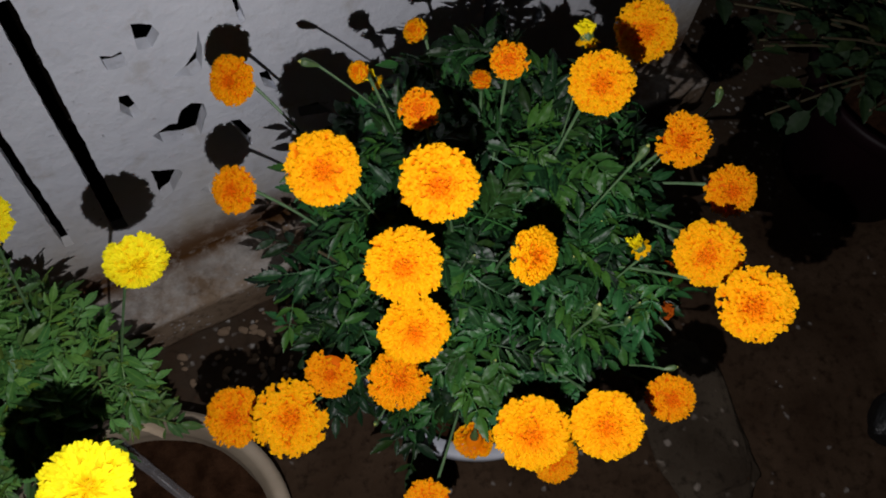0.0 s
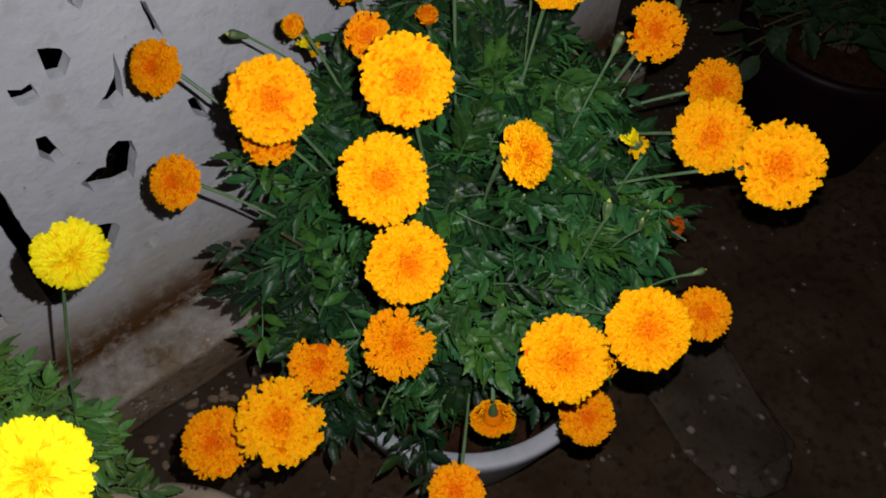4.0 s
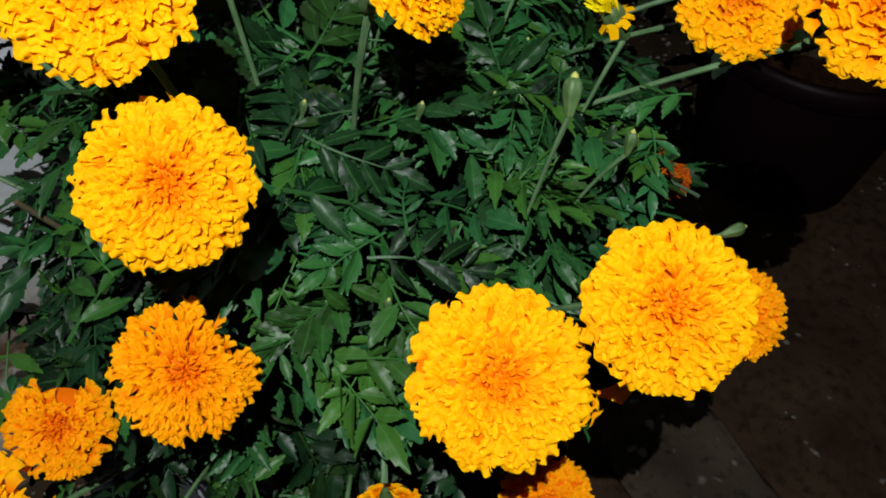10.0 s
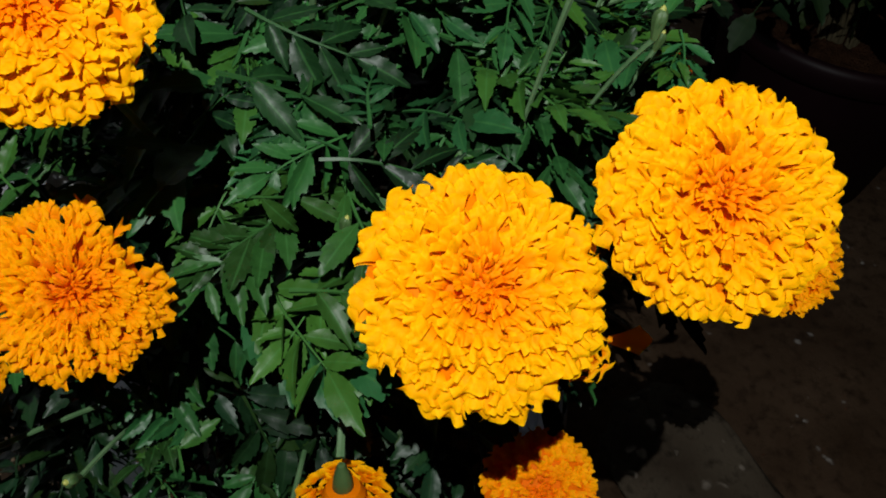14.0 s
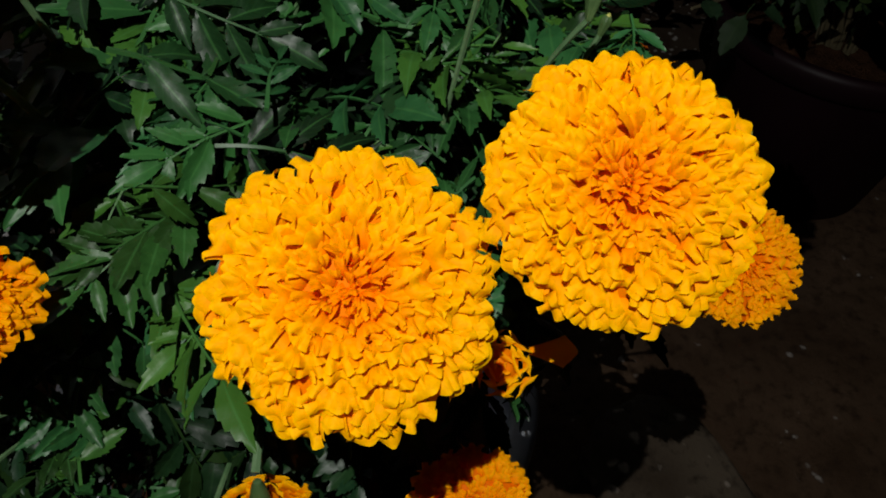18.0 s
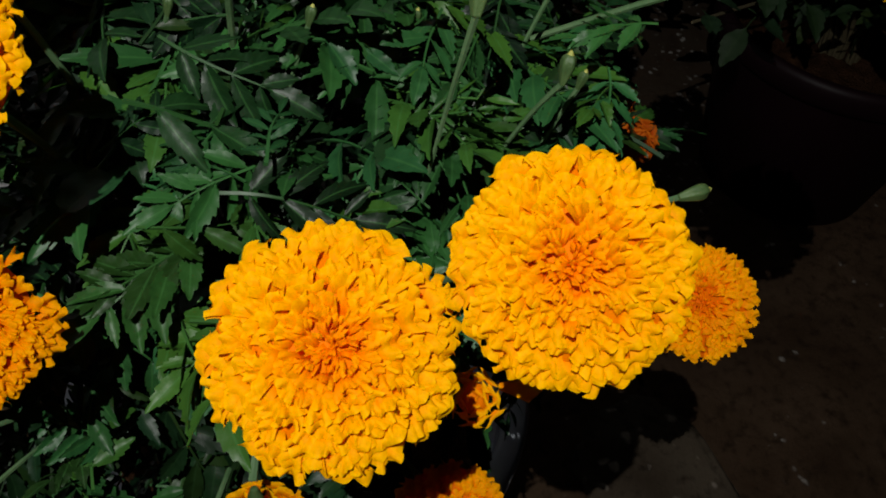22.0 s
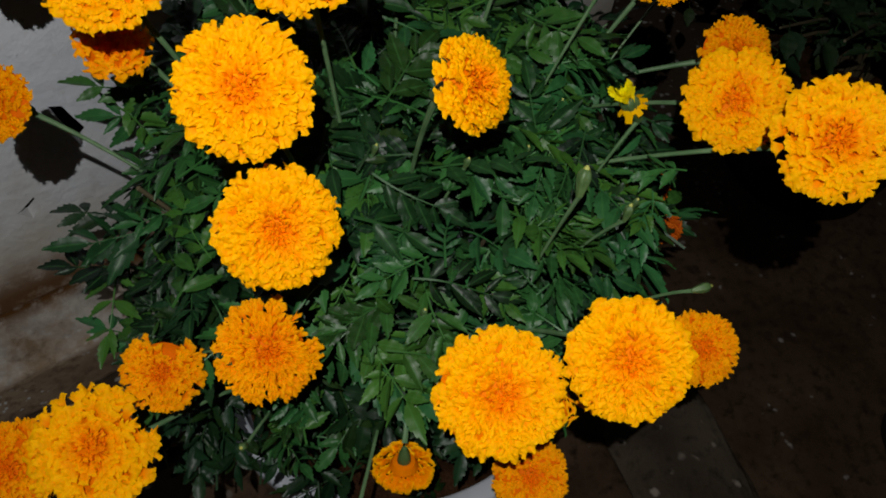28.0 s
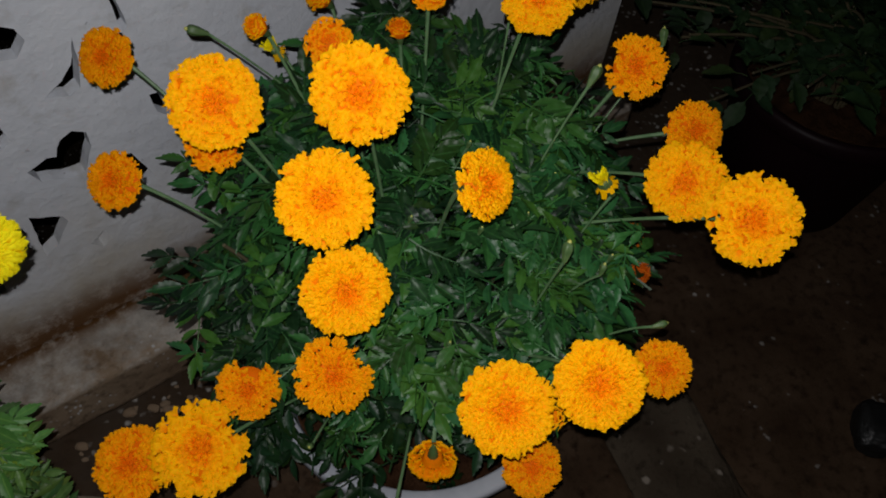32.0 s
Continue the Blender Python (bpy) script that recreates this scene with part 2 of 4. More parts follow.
def speckled_material(name, base_a, base_b, speck, specks, fine, dull=0.9, dust=None, crust=None):
    m, nt, nodes, links, bsdf = nodes_of(name)
    colour = mixed(nt, ramp(nt, noisy(nt, 7, 6), 0.35, 0.65), base_a, base_b)
    colour = mixed(nt, ramp(nt, noisy(nt, 55, 5), 0.5, 0.72), colour, tuple(c * 0.55 for c in base_a))
    patch = ramp(nt, noisy(nt, 14, 3), specks, specks + 0.1)
    if dust:
        place = nodes.new("ShaderNodeSeparateXYZ")
        links.new(nodes.new("ShaderNodeTexCoord").outputs["Object"], place.inputs[0])
        near = ramp(nt, place.outputs[1], 0.40, 0.70)
        film = maths(nt, "MULTIPLY", near, ramp(nt, noisy(nt, 11, 6, 0.7), 0.3, 0.6))
        colour = mixed(nt, film, colour, dust)
        patch = maths(nt, "MAXIMUM", patch, maths(nt, "MULTIPLY", near, ramp(nt, noisy(nt, 16, 3), 0.42, 0.55)))
    if crust:
        place = nodes.new("ShaderNodeSeparateXYZ")
        links.new(nodes.new("ShaderNodeTexCoord").outputs["Object"], place.inputs[0])
        lime = maths(nt, "MULTIPLY", ramp(nt, place.outputs[2], 0.078, 0.088), ramp(nt, noisy(nt, 11, 7, 0.7), 0.40, 0.60))
        colour = mixed(nt, lime, colour, mixed(nt, ramp(nt, noisy(nt, 26, 6, 0.7), 0.40, 0.66), crust, tuple(c * 0.6 for c in crust)))
        joint = maths(nt, "MULTIPLY", ramp(nt, place.outputs[1], 0.790, 0.812), ramp(nt, noisy(nt, 34, 6, 0.7), 0.38, 0.52))
        colour = mixed(nt, joint, colour, (0.12, 0.055, 0.018))
    dots = maths(nt, "MULTIPLY", spotted(nt, fine, 0.16, 0.3), patch)
    links.new(mixed(nt, dots, colour, speck), bsdf.inputs["Base Color"])
    bsdf.inputs["Roughness"].default_value = dull
    bsdf.inputs["Specular IOR Level"].default_value = 0.12
    bumped(nt, bsdf, noisy(nt, 60, 8, 0.7), 0.6, 0.005)
    return m


WALL = wall_material()
GROUND = speckled_material("dirty_cement_ground", (0.038, 0.021, 0.011), (0.072, 0.044, 0.026), (0.42, 0.40, 0.37), 0.60, 48, dust=(0.062, 0.044, 0.030))
LEDGE = speckled_material("ledge_cement", (0.20, 0.135, 0.085), (0.32, 0.235, 0.16), (0.55, 0.54, 0.53), 0.52, 90, crust=(0.52, 0.48, 0.43))
STONE = speckled_material("stained_stone", (0.040, 0.028, 0.018), (0.085, 0.066, 0.046), (0.26, 0.22, 0.18), 0.46, 34)
PLASTIC = plain_material("clear_plastic", (0.30, 0.30, 0.31), (0.42, 0.42, 0.43), 20, 0.3, 0.3, 0.001)
PLASTIC.node_tree.nodes["Principled BSDF"].inputs["Alpha"].default_value = 0.28


# ---- building helpers ----
def mesh_of(name, verts, faces, material, slots=None, smooth=True, uvs=None):
    me = bpy.data.meshes.new(name)
    me.from_pydata([tuple(v) for v in verts], [], faces)
    for mat in (material if isinstance(material, list) else [material]):
        me.materials.append(mat)
    if slots is not None:
        me.polygons.foreach_set("material_index", slots)
    if smooth:
        me.polygons.foreach_set("use_smooth", [True] * len(faces))
        me.set_sharp_from_angle(angle=radians(50))
    if uvs is not None:
        corner = np.array([i for f in faces for i in f])
        me.uv_layers.new(name="UVMap").data.foreach_set("uv", np.asarray(uvs, dtype=np.float32)[corner].ravel())
    me.update()
    return me


def part(name, bm, material, parent, label=""):
    me = bpy.data.meshes.new(name)
    bmesh.ops.recalc_face_normals(bm, faces=bm.faces)
    bm.to_mesh(me)
    bm.free()
    for p in me.polygons:
        p.use_smooth = True
    me.materials.append(material)
    ob = new(name, me)
    ob.parent = parent
    return tagged(ob, label)


def part_mesh(name, me, parent, label="", m=None):
    ob = new(name, me)
    ob.parent = parent
    if m is not None:
        ob.matrix_basis = m
    return tagged(ob, label)


def thing(name, place, label, category, group="", kind=""):
    ob = new(name)
    ob.location = place
    ob.empty_display_size = 0.02
    return tagged(ob, label, category, group, kind)


def lathe(profile, sides=64, wobble=0.0):
    """A turned body from (radius, height) pairs, the first and last closed on the axis when their radius is 0."""
    verts, faces, rings = [], [], []
    for r, z in profile:
        ring = []
        for i in range(sides):
            a = math.tau * i / sides
            k = 1 + wobble * noise.noise((math.cos(a) * 2, math.sin(a) * 2, z * 8))
            verts.append((r * k * math.cos(a), r * k * math.sin(a), z))
            ring.append(len(verts) - 1)
        rings.append(ring)
    for lo, hi in zip(rings, rings[1:]):
        faces += [(lo[i], lo[(i + 1) % sides], hi[(i + 1) % sides], hi[i]) for i in range(sides)]
    return verts, faces


def tube(points, radii, sides=7):
    """A tapering tube along points."""
    verts, faces = [], []
    pts = [Vector(p) for p in points]
    side = Vector((0.3, 0.9, 0.2))
    for i, p in enumerate(pts):
        d = (pts[min(i + 1, len(pts) - 1)] - pts[max(i - 1, 0)]).normalized()
        a = d.cross(side).normalized()
        b = d.cross(a)
        for k in range(sides):
            w = math.tau * k / sides
            verts.append(p + (a * math.cos(w) + b * math.sin(w)) * radii[i])
    for i in range(len(pts) - 1):
        for k in range(sides):
            q = (k + 1) % sides
            faces.append((i * sides + k, i * sides + q, (i + 1) * sides + q, (i + 1) * sides + k))
    faces.append(tuple(range(sides))[::-1])
    faces.append(tuple((len(pts) - 1) * sides + k for k in range(sides)))
    return verts, faces


def bent(a, b, lift, n=9):
    """Points from a to b on a curve that leaves a along lift and comes to b."""
    a, b, lift = Vector(a), Vector(b), Vector(lift)
    c = a + lift
    return [a * (1 - t) ** 2 + c * (2 * t * (1 - t)) + b * t * t for t in (i / (n - 1) for i in range(n))]


def frame_along(z, spin=0.0):
    """A turn whose z is along the way given."""
    return Vector(z).to_track_quat("Z", "Y").to_matrix().to_4x4() @ Matrix.Rotation(spin, 4, "Z")


# ---- the setting: wall, ledge and ground ----
def ring_of(bm, pts):
    vs = [bm.verts.new((x, 0, z)) for x, z in pts]
    return [bm.edges.new((vs[i], vs[(i + 1) % len(vs)])) for i in range(len(vs))]


def ragged(pts, step, amount):
    """A closed outline, cut into short runs that wander a little."""
    out = []
    for (x0, z0), (x1, z1) in zip(pts, pts[1:] + pts[:1]):
        n = max(1, int(math.hypot(x1 - x0, z1 - z0) / step))
        for i in range(n):
            x, z = x0 + (x1 - x0) * i / n, z0 + (z1 - z0) * i / n
            out.append((x + amount * noise.noise((x * 90, z * 90, 1.3)), z + amount * noise.noise((x * 90, z * 90, 7.7))))
    return out


def slot(x0, x1, z0, z1):
    return [(x0, z0), (x1, z0), (x1, z1), (x0, z1)]


WALL_Y, WALL_THICK = 0.82, 0.021
openings = [slot(-0.063, -0.040, 0.243, 0.745), slot(-0.141, -0.126, 0.253, 0.745), slot(0.625, 0.642, 0.33, 0.745), slot(0.742, 0.757, 0.36, 0.745),
            slot(-0.235, -0.215, 0.25, 0.745), slot(-0.325, -0.305, 0.25, 0.745),
            [(0.05, 0.436), (0.077, 0.447), (0.089, 0.445), (0.101, 0.468), (0.118, 0.475), (0.134, 0.465), (0.134, 0.44), (0.117, 0.399), (0.09, 0.401), (0.06, 0.414)],
            [(0.028, 0.360), (0.068, 0.338), (0.073, 0.325), (0.048, 0.287), (0.027, 0.274)],
            [(0.074, 0.655), (0.098, 0.644), (0.106, 0.625), (0.089, 0.606), (0.072, 0.61), (0.073, 0.635)],
            [(0.024, 0.622), (0.038, 0.613), (0.051, 0.616), (0.053, 0.592), (0.039, 0.590), (0.026, 0.592)],
            [(0.155, 0.608), (0.151, 0.565), (0.146, 0.537), (0.130, 0.530), (0.102, 0.540), (0.126, 0.555), (0.143, 0.572)],
            [(0.028, 0.534), (0.038, 0.532), (0.044, 0.499), (0.034, 0.494), (0.024, 0.512)],
            [(0.226, 0.487), (0.239, 0.486), (0.249, 0.436), (0.231, 0.455)],
            [(0.167, 0.407), (0.181, 0.400), (0.206, 0.341), (0.191, 0.328), (0.174, 0.375)],
            [(0.278, 0.378), (0.312, 0.372), (0.338, 0.333), (0.281, 0.352)],
            [(0.093, 0.260), (0.112, 0.273), (0.117, 0.257), (0.104, 0.247)],
            [(0.205, 0.66), (0.213, 0.655), (0.221, 0.60), (0.212, 0.595)],
            [(0.12, 0.715), (0.15, 0.70), (0.135, 0.685)]]


def pierced_wall():
    bm = bmesh.new()
    edges = ring_of(bm, slot(-1.6, 1.19, 0.0, 1.25))
    for pts in openings:
        cx, cz = sum(p[0] for p in pts) / len(pts), sum(p[1] for p in pts) / len(pts)
        grow = 1.3 if max(abs(p[0] - cx) + abs(p[1] - cz) for p in pts) < 0.032 else 1.0
        pts = [(cx + (x - cx) * grow, cz + (z - cz) * grow) for x, z in pts]
        edges += ring_of(bm, ragged(pts, 0.012, 0.0022))
    bmesh.ops.triangle_fill(bm, edges=edges, use_beauty=True)
    flat = list(bm.faces)
    made = bmesh.ops.extrude_face_region(bm, geom=flat)
    bmesh.ops.translate(bm, vec=(0, WALL_THICK, 0), verts=[v for v in made["geom"] if isinstance(v, bmesh.types.BMVert)])
    me = bpy.data.meshes.new("wall_north")
    bmesh.ops.recalc_face_normals(bm, faces=bm.faces)
    bm.to_mesh(me)
    bm.free()
    me.materials.append(WALL)
    ob = new("wall_north", me)
    ob.location = (0, WALL_Y, 0)
    return tagged(ob, "whitewashed cement wall with cut slots and shapes, rust-stained foot", "wall", kind="structure")


pierced_wall()


def rough_box(name, x0, x1, y0, y1, z0, z1, cell, amount, material, kind="structure", label="", category=""):
    """A worn block: a fine grid with uneven faces and soft edges."""
    nx, ny, nz = (max(2, int((b - a) / cell)) for a, b in ((x0, x1), (y0, y1), (z0, z1)))
    bm = bmesh.new()
    bmesh.ops.create_cube(bm, size=1)
    bmesh.ops.scale(bm, vec=(x1 - x0, y1 - y0, z1 - z0), verts=bm.verts)
    bmesh.ops.translate(bm, vec=((x0 + x1) / 2, (y0 + y1) / 2, (z0 + z1) / 2), verts=bm.verts)
    for axis, n in ((0, nx), (1, ny), (2, nz)):
        lo, hi = (x0, y0, z0)[axis], (x1, y1, z1)[axis]
        for i in range(1, n):
            co, no = [0, 0, 0], [0, 0, 0]
            co[axis], no[axis] = lo + (hi - lo) * i / n, 1
            bmesh.ops.bisect_plane(bm, geom=bm.verts[:] + bm.edges[:] + bm.faces[:], plane_co=co, plane_no=no)
    for v in bm.verts:
        n = noise.noise_vector(v.co * 22) + noise.noise_vector(v.co * 60) * 0.5
        v.co += n * amount
        if v.co.z < z0:
            v.co.z = z0
    me = bpy.data.meshes.new(name)
    bmesh.ops.recalc_face_normals(bm, faces=bm.faces)
    bm.to_mesh(me)
    bm.free()
    me.materials.append(material)
    for p in me.polygons:
        p.use_smooth = True
    return tagged(new(name, me), label, category, kind=kind)


rough_box("ledge", -1.2, 1.19, 0.708, 0.826, -0.01, 0.092, 0.014, 0.0022, LEDGE, label="worn speckled cement ledge along the wall foot", category="ledge")

ground_verts, ground_faces = [], []
GX = [-60, -20, -6, -2] + [-1.2 + 0.02 * i for i in range(146)] + [2.4, 6, 20, 60]
GY = [-60, -20, -6, -2] + [-1.0 + 0.02 * i for i in range(101)] + [2, 6, 20, 60]
# the drop behind the wall is added so that its openings look black
for y in GY:
    for x in GX:
        ground_verts.append((x, y, 0.004 * noise.fractal((x * 6, y * 6, 0.5), 1.0, 2.0, 3) - 0.003 - (1.6 if y > 0.85 and x < 1.2 else 0.0)))
for j in range(len(GY) - 1):
    for i in range(len(GX) - 1):
        a = j * len(GX) + i
        ground_faces.append((a, a + 1, a + len(GX) + 1, a + len(GX)))
tagged(new("ground", mesh_of("ground", ground_verts, ground_faces, GROUND)), "dirty brown cement ground with pale lime specks", "ground", kind="structure")


# ---- pots ----
def soil_disc(name, radius, z, parent, seed):
    verts, faces = [(0, 0, z)], []
    rings, sides = 16, 48
    for r in range(1, rings + 1):
        for k in range(sides):
            a = math.tau * k / sides
            x, y = radius * r / rings * math.cos(a), radius * r / rings * math.sin(a)
            verts.append((x, y, z + 0.012 * noise.fractal((x * 30 + seed, y * 30, 0), 0.8, 2.0, 4)))
    for k in range(sides):
        faces.append((0, 1 + k, 1 + (k + 1) % sides))
    for r in range(rings - 1):
        for k in range(sides):
            a, b = 1 + r * sides, 1 + (r + 1) * sides
            q = (k + 1) % sides
            faces.append((a + k, b + k, b + q, a + q))
    return part_mesh(name, mesh_of(name, verts, faces, SOIL), parent, "dark brown crumbly soil")


POT = (0.364, 0.379)
grey_pot = thing("flower_pot", (*POT, -0.004), "wide grey painted cement pot with a white rim", "pot")
part_mesh("pot_wall", mesh_of("pot_wall", *lathe([(0.0, 0.0), (0.118, 0.0), (0.126, 0.008), (0.150, 0.08), (0.178, 0.18), (0.1985, 0.262), (0.2000, 0.268), (0.178, 0.268), (0.150, 0.16), (0.118, 0.03), (0.0, 0.03)], 96, 0.006), POT_GREY), grey_pot)
part_mesh("pot_rim", mesh_of("pot_rim", *lathe([(0.181, 0.270), (0.2010, 0.270), (0.2035, 0.282), (0.2040, 0.291), (0.2025, 0.2945), (0.199, 0.296), (0.185, 0.296), (0.182, 0.2945), (0.1805, 0.290), (0.181, 0.270)], 96, 0.006), POT_WHITE), grey_pot, "chipped white painted rim")
soil_disc("soil", 0.179, 0.235, grey_pot, 3.0)

TAN = (-0.198, 0.32)
tan_pot = thing("bowl_pot", (*TAN, 0.0), "wide tan cement bowl pot filled with soil", "pot")
part_mesh("pot_wall", mesh_of("pot_wall", *lathe([(0.0, 0.0), (0.13, 0.0), (0.138, 0.01), (0.165, 0.09), (0.186, 0.185), (0.182, 0.185), (0.172, 0.12), (0.15, 0.04), (0.0, 0.04)], 72, 0.006), POT_TAN), tan_pot)
part_mesh("pot_rim", mesh_of("pot_rim", *lathe([(0.180, 0.182), (0.190, 0.180), (0.205, 0.188), (0.212, 0.203), (0.211, 0.216), (0.204, 0.222), (0.194, 0.222), (0.188, 0.216), (0.185, 0.206), (0.180, 0.200), (0.180, 0.182)], 72, 0.005), POT_TAN), tan_pot, "rounded tan rim")
soil_disc("soil", 0.183, 0.165, tan_pot, 9.0)

maroon_pot = thing("plastic_pot", (1.385, 0.42, 0.0), "maroon plastic flower pot, its shade put into the near-black colour", "pot")
part_mesh("pot_wall", mesh_of("pot_wall", *lathe([(0.0, 0.0), (0.14, 0.0), (0.146, 0.006), (0.19, 0.27), (0.184, 0.27), (0.14, 0.02), (0.0, 0.02)]), POT_MAROON_SHADED), maroon_pot)
part_mesh("pot_rim", mesh_of("pot_rim", *lathe([(0.184, 0.262), (0.198, 0.26), (0.206, 0.268), (0.207, 0.292), (0.203, 0.30), (0.196, 0.302), (0.188, 0.298), (0.184, 0.285), (0.184, 0.262)]), POT_MAROON_SHADED), maroon_pot, "glossy rolled rim")
soil_disc("soil", 0.18, 0.25, maroon_pot, 5.0)


# ---- the flat stone and other things on the ground ----
def boulder(name, place, size, turn, material, label, category, seed, flat=0.5):
    bm = bmesh.new()
    bmesh.ops.create_icosphere(bm, subdivisions=5, radius=1)
    for v in bm.verts:
        c = v.co.copy()
        q = Vector([math.copysign(abs(k) ** flat, k) for k in c])
        q *= 1 + 0.16 * noise.noise(c * 1.4 + Vector((seed, 0, 0))) + 0.05 * noise.noise(c * 5 + Vector((seed, 3, 0))) + 0.02 * noise.noise(c * 14)
        v.co = Vector((q.x * size[0], q.y * size[1], max(q.z, -0.6) * size[2]))
    low = min(v.co.z for v in bm.verts)
    for v in bm.verts:
        v.co.z -= low
    ob = part(name, bm, material, None)
    ob.matrix_basis = pose(*place, 0, 0, turn)
    return tagged(ob, label, category)


boulder("stone", (0.712, 0.115, -0.004), (0.150, 0.092, 0.016), 74, STONE, "flat dark grey stone with pale splashes on the ground", "stone", 2.0, 0.62)
# made-up black lump where an unidentified dark blob lies
boulder("stone", (1.045, -0.055, -0.004), (0.05, 0.035, 0.03), 30, BLACK, "small black lump of unknown kind on the dark ground", "stone", 6.0, 0.7)
random.seed(5)
for i in range(90):
    x, y = random.uniform(-0.06, 0.36), 0.70 - abs(random.gauss(0, 0.10)) - 0.01
    s = random.uniform(0.002, 0.0075)
    boulder("pebble", (x, y, -0.002), (s * 1.5, s, s * 0.6), random.uniform(0, 180), LEDGE, "small pale lime crumb on the ground", "pebble", i * 1.7, 0.8)["group"] = "lime crumbs by the ledge"


# ---- leaves ----
def leaflet(length, width, fold, droop, teeth, n=14):
    """A lance-shaped leaflet along y with saw-toothed edges, folded and puckered along its midrib: verts, faces and uvs."""
    verts, faces, uvs = [], [], []
    twist = fold - 0.3
    for i in range(n + 1):
        t = i / n
        w = width * math.sin(math.pi * (0.02 + 0.97 * t)) ** 1.1 * 1.05 if 0 < i < n else width * 0.05
        tooth = (1 if i % 2 else -1) * (0 < i < n)
        z = -droop * length * t * t
        for u in (-1, -0.5, 0, 0.5, 1):
            out = 1 + (teeth * tooth if abs(u) == 1 else 0)
            ahead = 0.035 * length * tooth if abs(u) == 1 else 0
            pucker = 0.10 * width * math.sin(t * 19 + u) * (abs(u) == 0.5) + 0.35 * width * twist * u * math.sin(5 * t)
            verts.append((w * u * out, length * t + ahead, z + fold * w * abs(u) ** 1.3 + pucker))
            uvs.append((0.5 + 0.5 * u, t))
    for i in range(n):
        for k in range(4):
            a = i * 5 + k
            faces.append((a, a + 1, a + 6, a + 5))
    return verts, faces, uvs


def moved(verts, m):
    return [m @ Vector(v) for v in verts]


def add(verts, faces, more):
    k = len(verts)
    verts += more[0]
    faces += [tuple(i + k for i in f) for f in more[1]]


def pinnate_leaf(seed, pairs, length, size, slim=0.17, n=14):
    """A compound leaf along y: a thin midrib with toothed leaflets in pairs; verts, faces and uvs."""
    rng = random.Random(seed)
    verts, faces, uvs = [], [], []
    droop = rng.uniform(0.1, 0.35)
    spine = [Vector((0.05 * length * math.sin(3 * t + seed), length * t, -droop * length * t * t)) for t in (i / 6 for i in range(7))]
    add(verts, faces, tube(spine, [0.0011 - 0.0001 * i for i in range(7)], 4))
    uvs += [(0.5, 0.5)] * len(verts)
    for i in range(pairs):
        t = 0.22 + 0.72 * i / (pairs - 1)
        p = Vector((0.05 * length * math.sin(3 * t + seed), length * t, -droop * length * t * t))
        for side in (-1, 1):
            s = size * (0.62 + 0.5 * math.sin(math.pi * (0.15 + 0.8 * t))) * rng.uniform(0.8, 1.15)
            m = Matrix.Translation(p) @ Euler((rng.uniform(-0.35, 0.25), side * rng.uniform(-0.2, 0.6), -side * rng.uniform(0.6, 1.1))).to_matrix().to_4x4()
            v, f, c = leaflet(s, s * slim * rng.uniform(0.85, 1.2), rng.uniform(0.0, 0.6), rng.uniform(-0.05, 0.55), rng.uniform(0.05, 0.12), n)
            add(verts, faces, (moved(v, m), f))
            uvs += c
    v, f, c = leaflet(size * 1.1, size * slim * 1.1, 0.3, 0.3, 0.06, n)
    add(verts, faces, (moved(v, Matrix.Translation(spine[-1])), f))
    return verts, faces, uvs + c


LEAVES = [pinnate_leaf(i, 3 + i % 3, 0.042 + 0.006 * (i % 4), 0.0215 + 0.0022 * (i % 4), 0.156 + 0.012 * (i % 5)) for i in range(16)]
FINE = [pinnate_leaf(40 + i, 5, 0.034 + 0.004 * i, 0.014, 0.10) for i in range(5)]


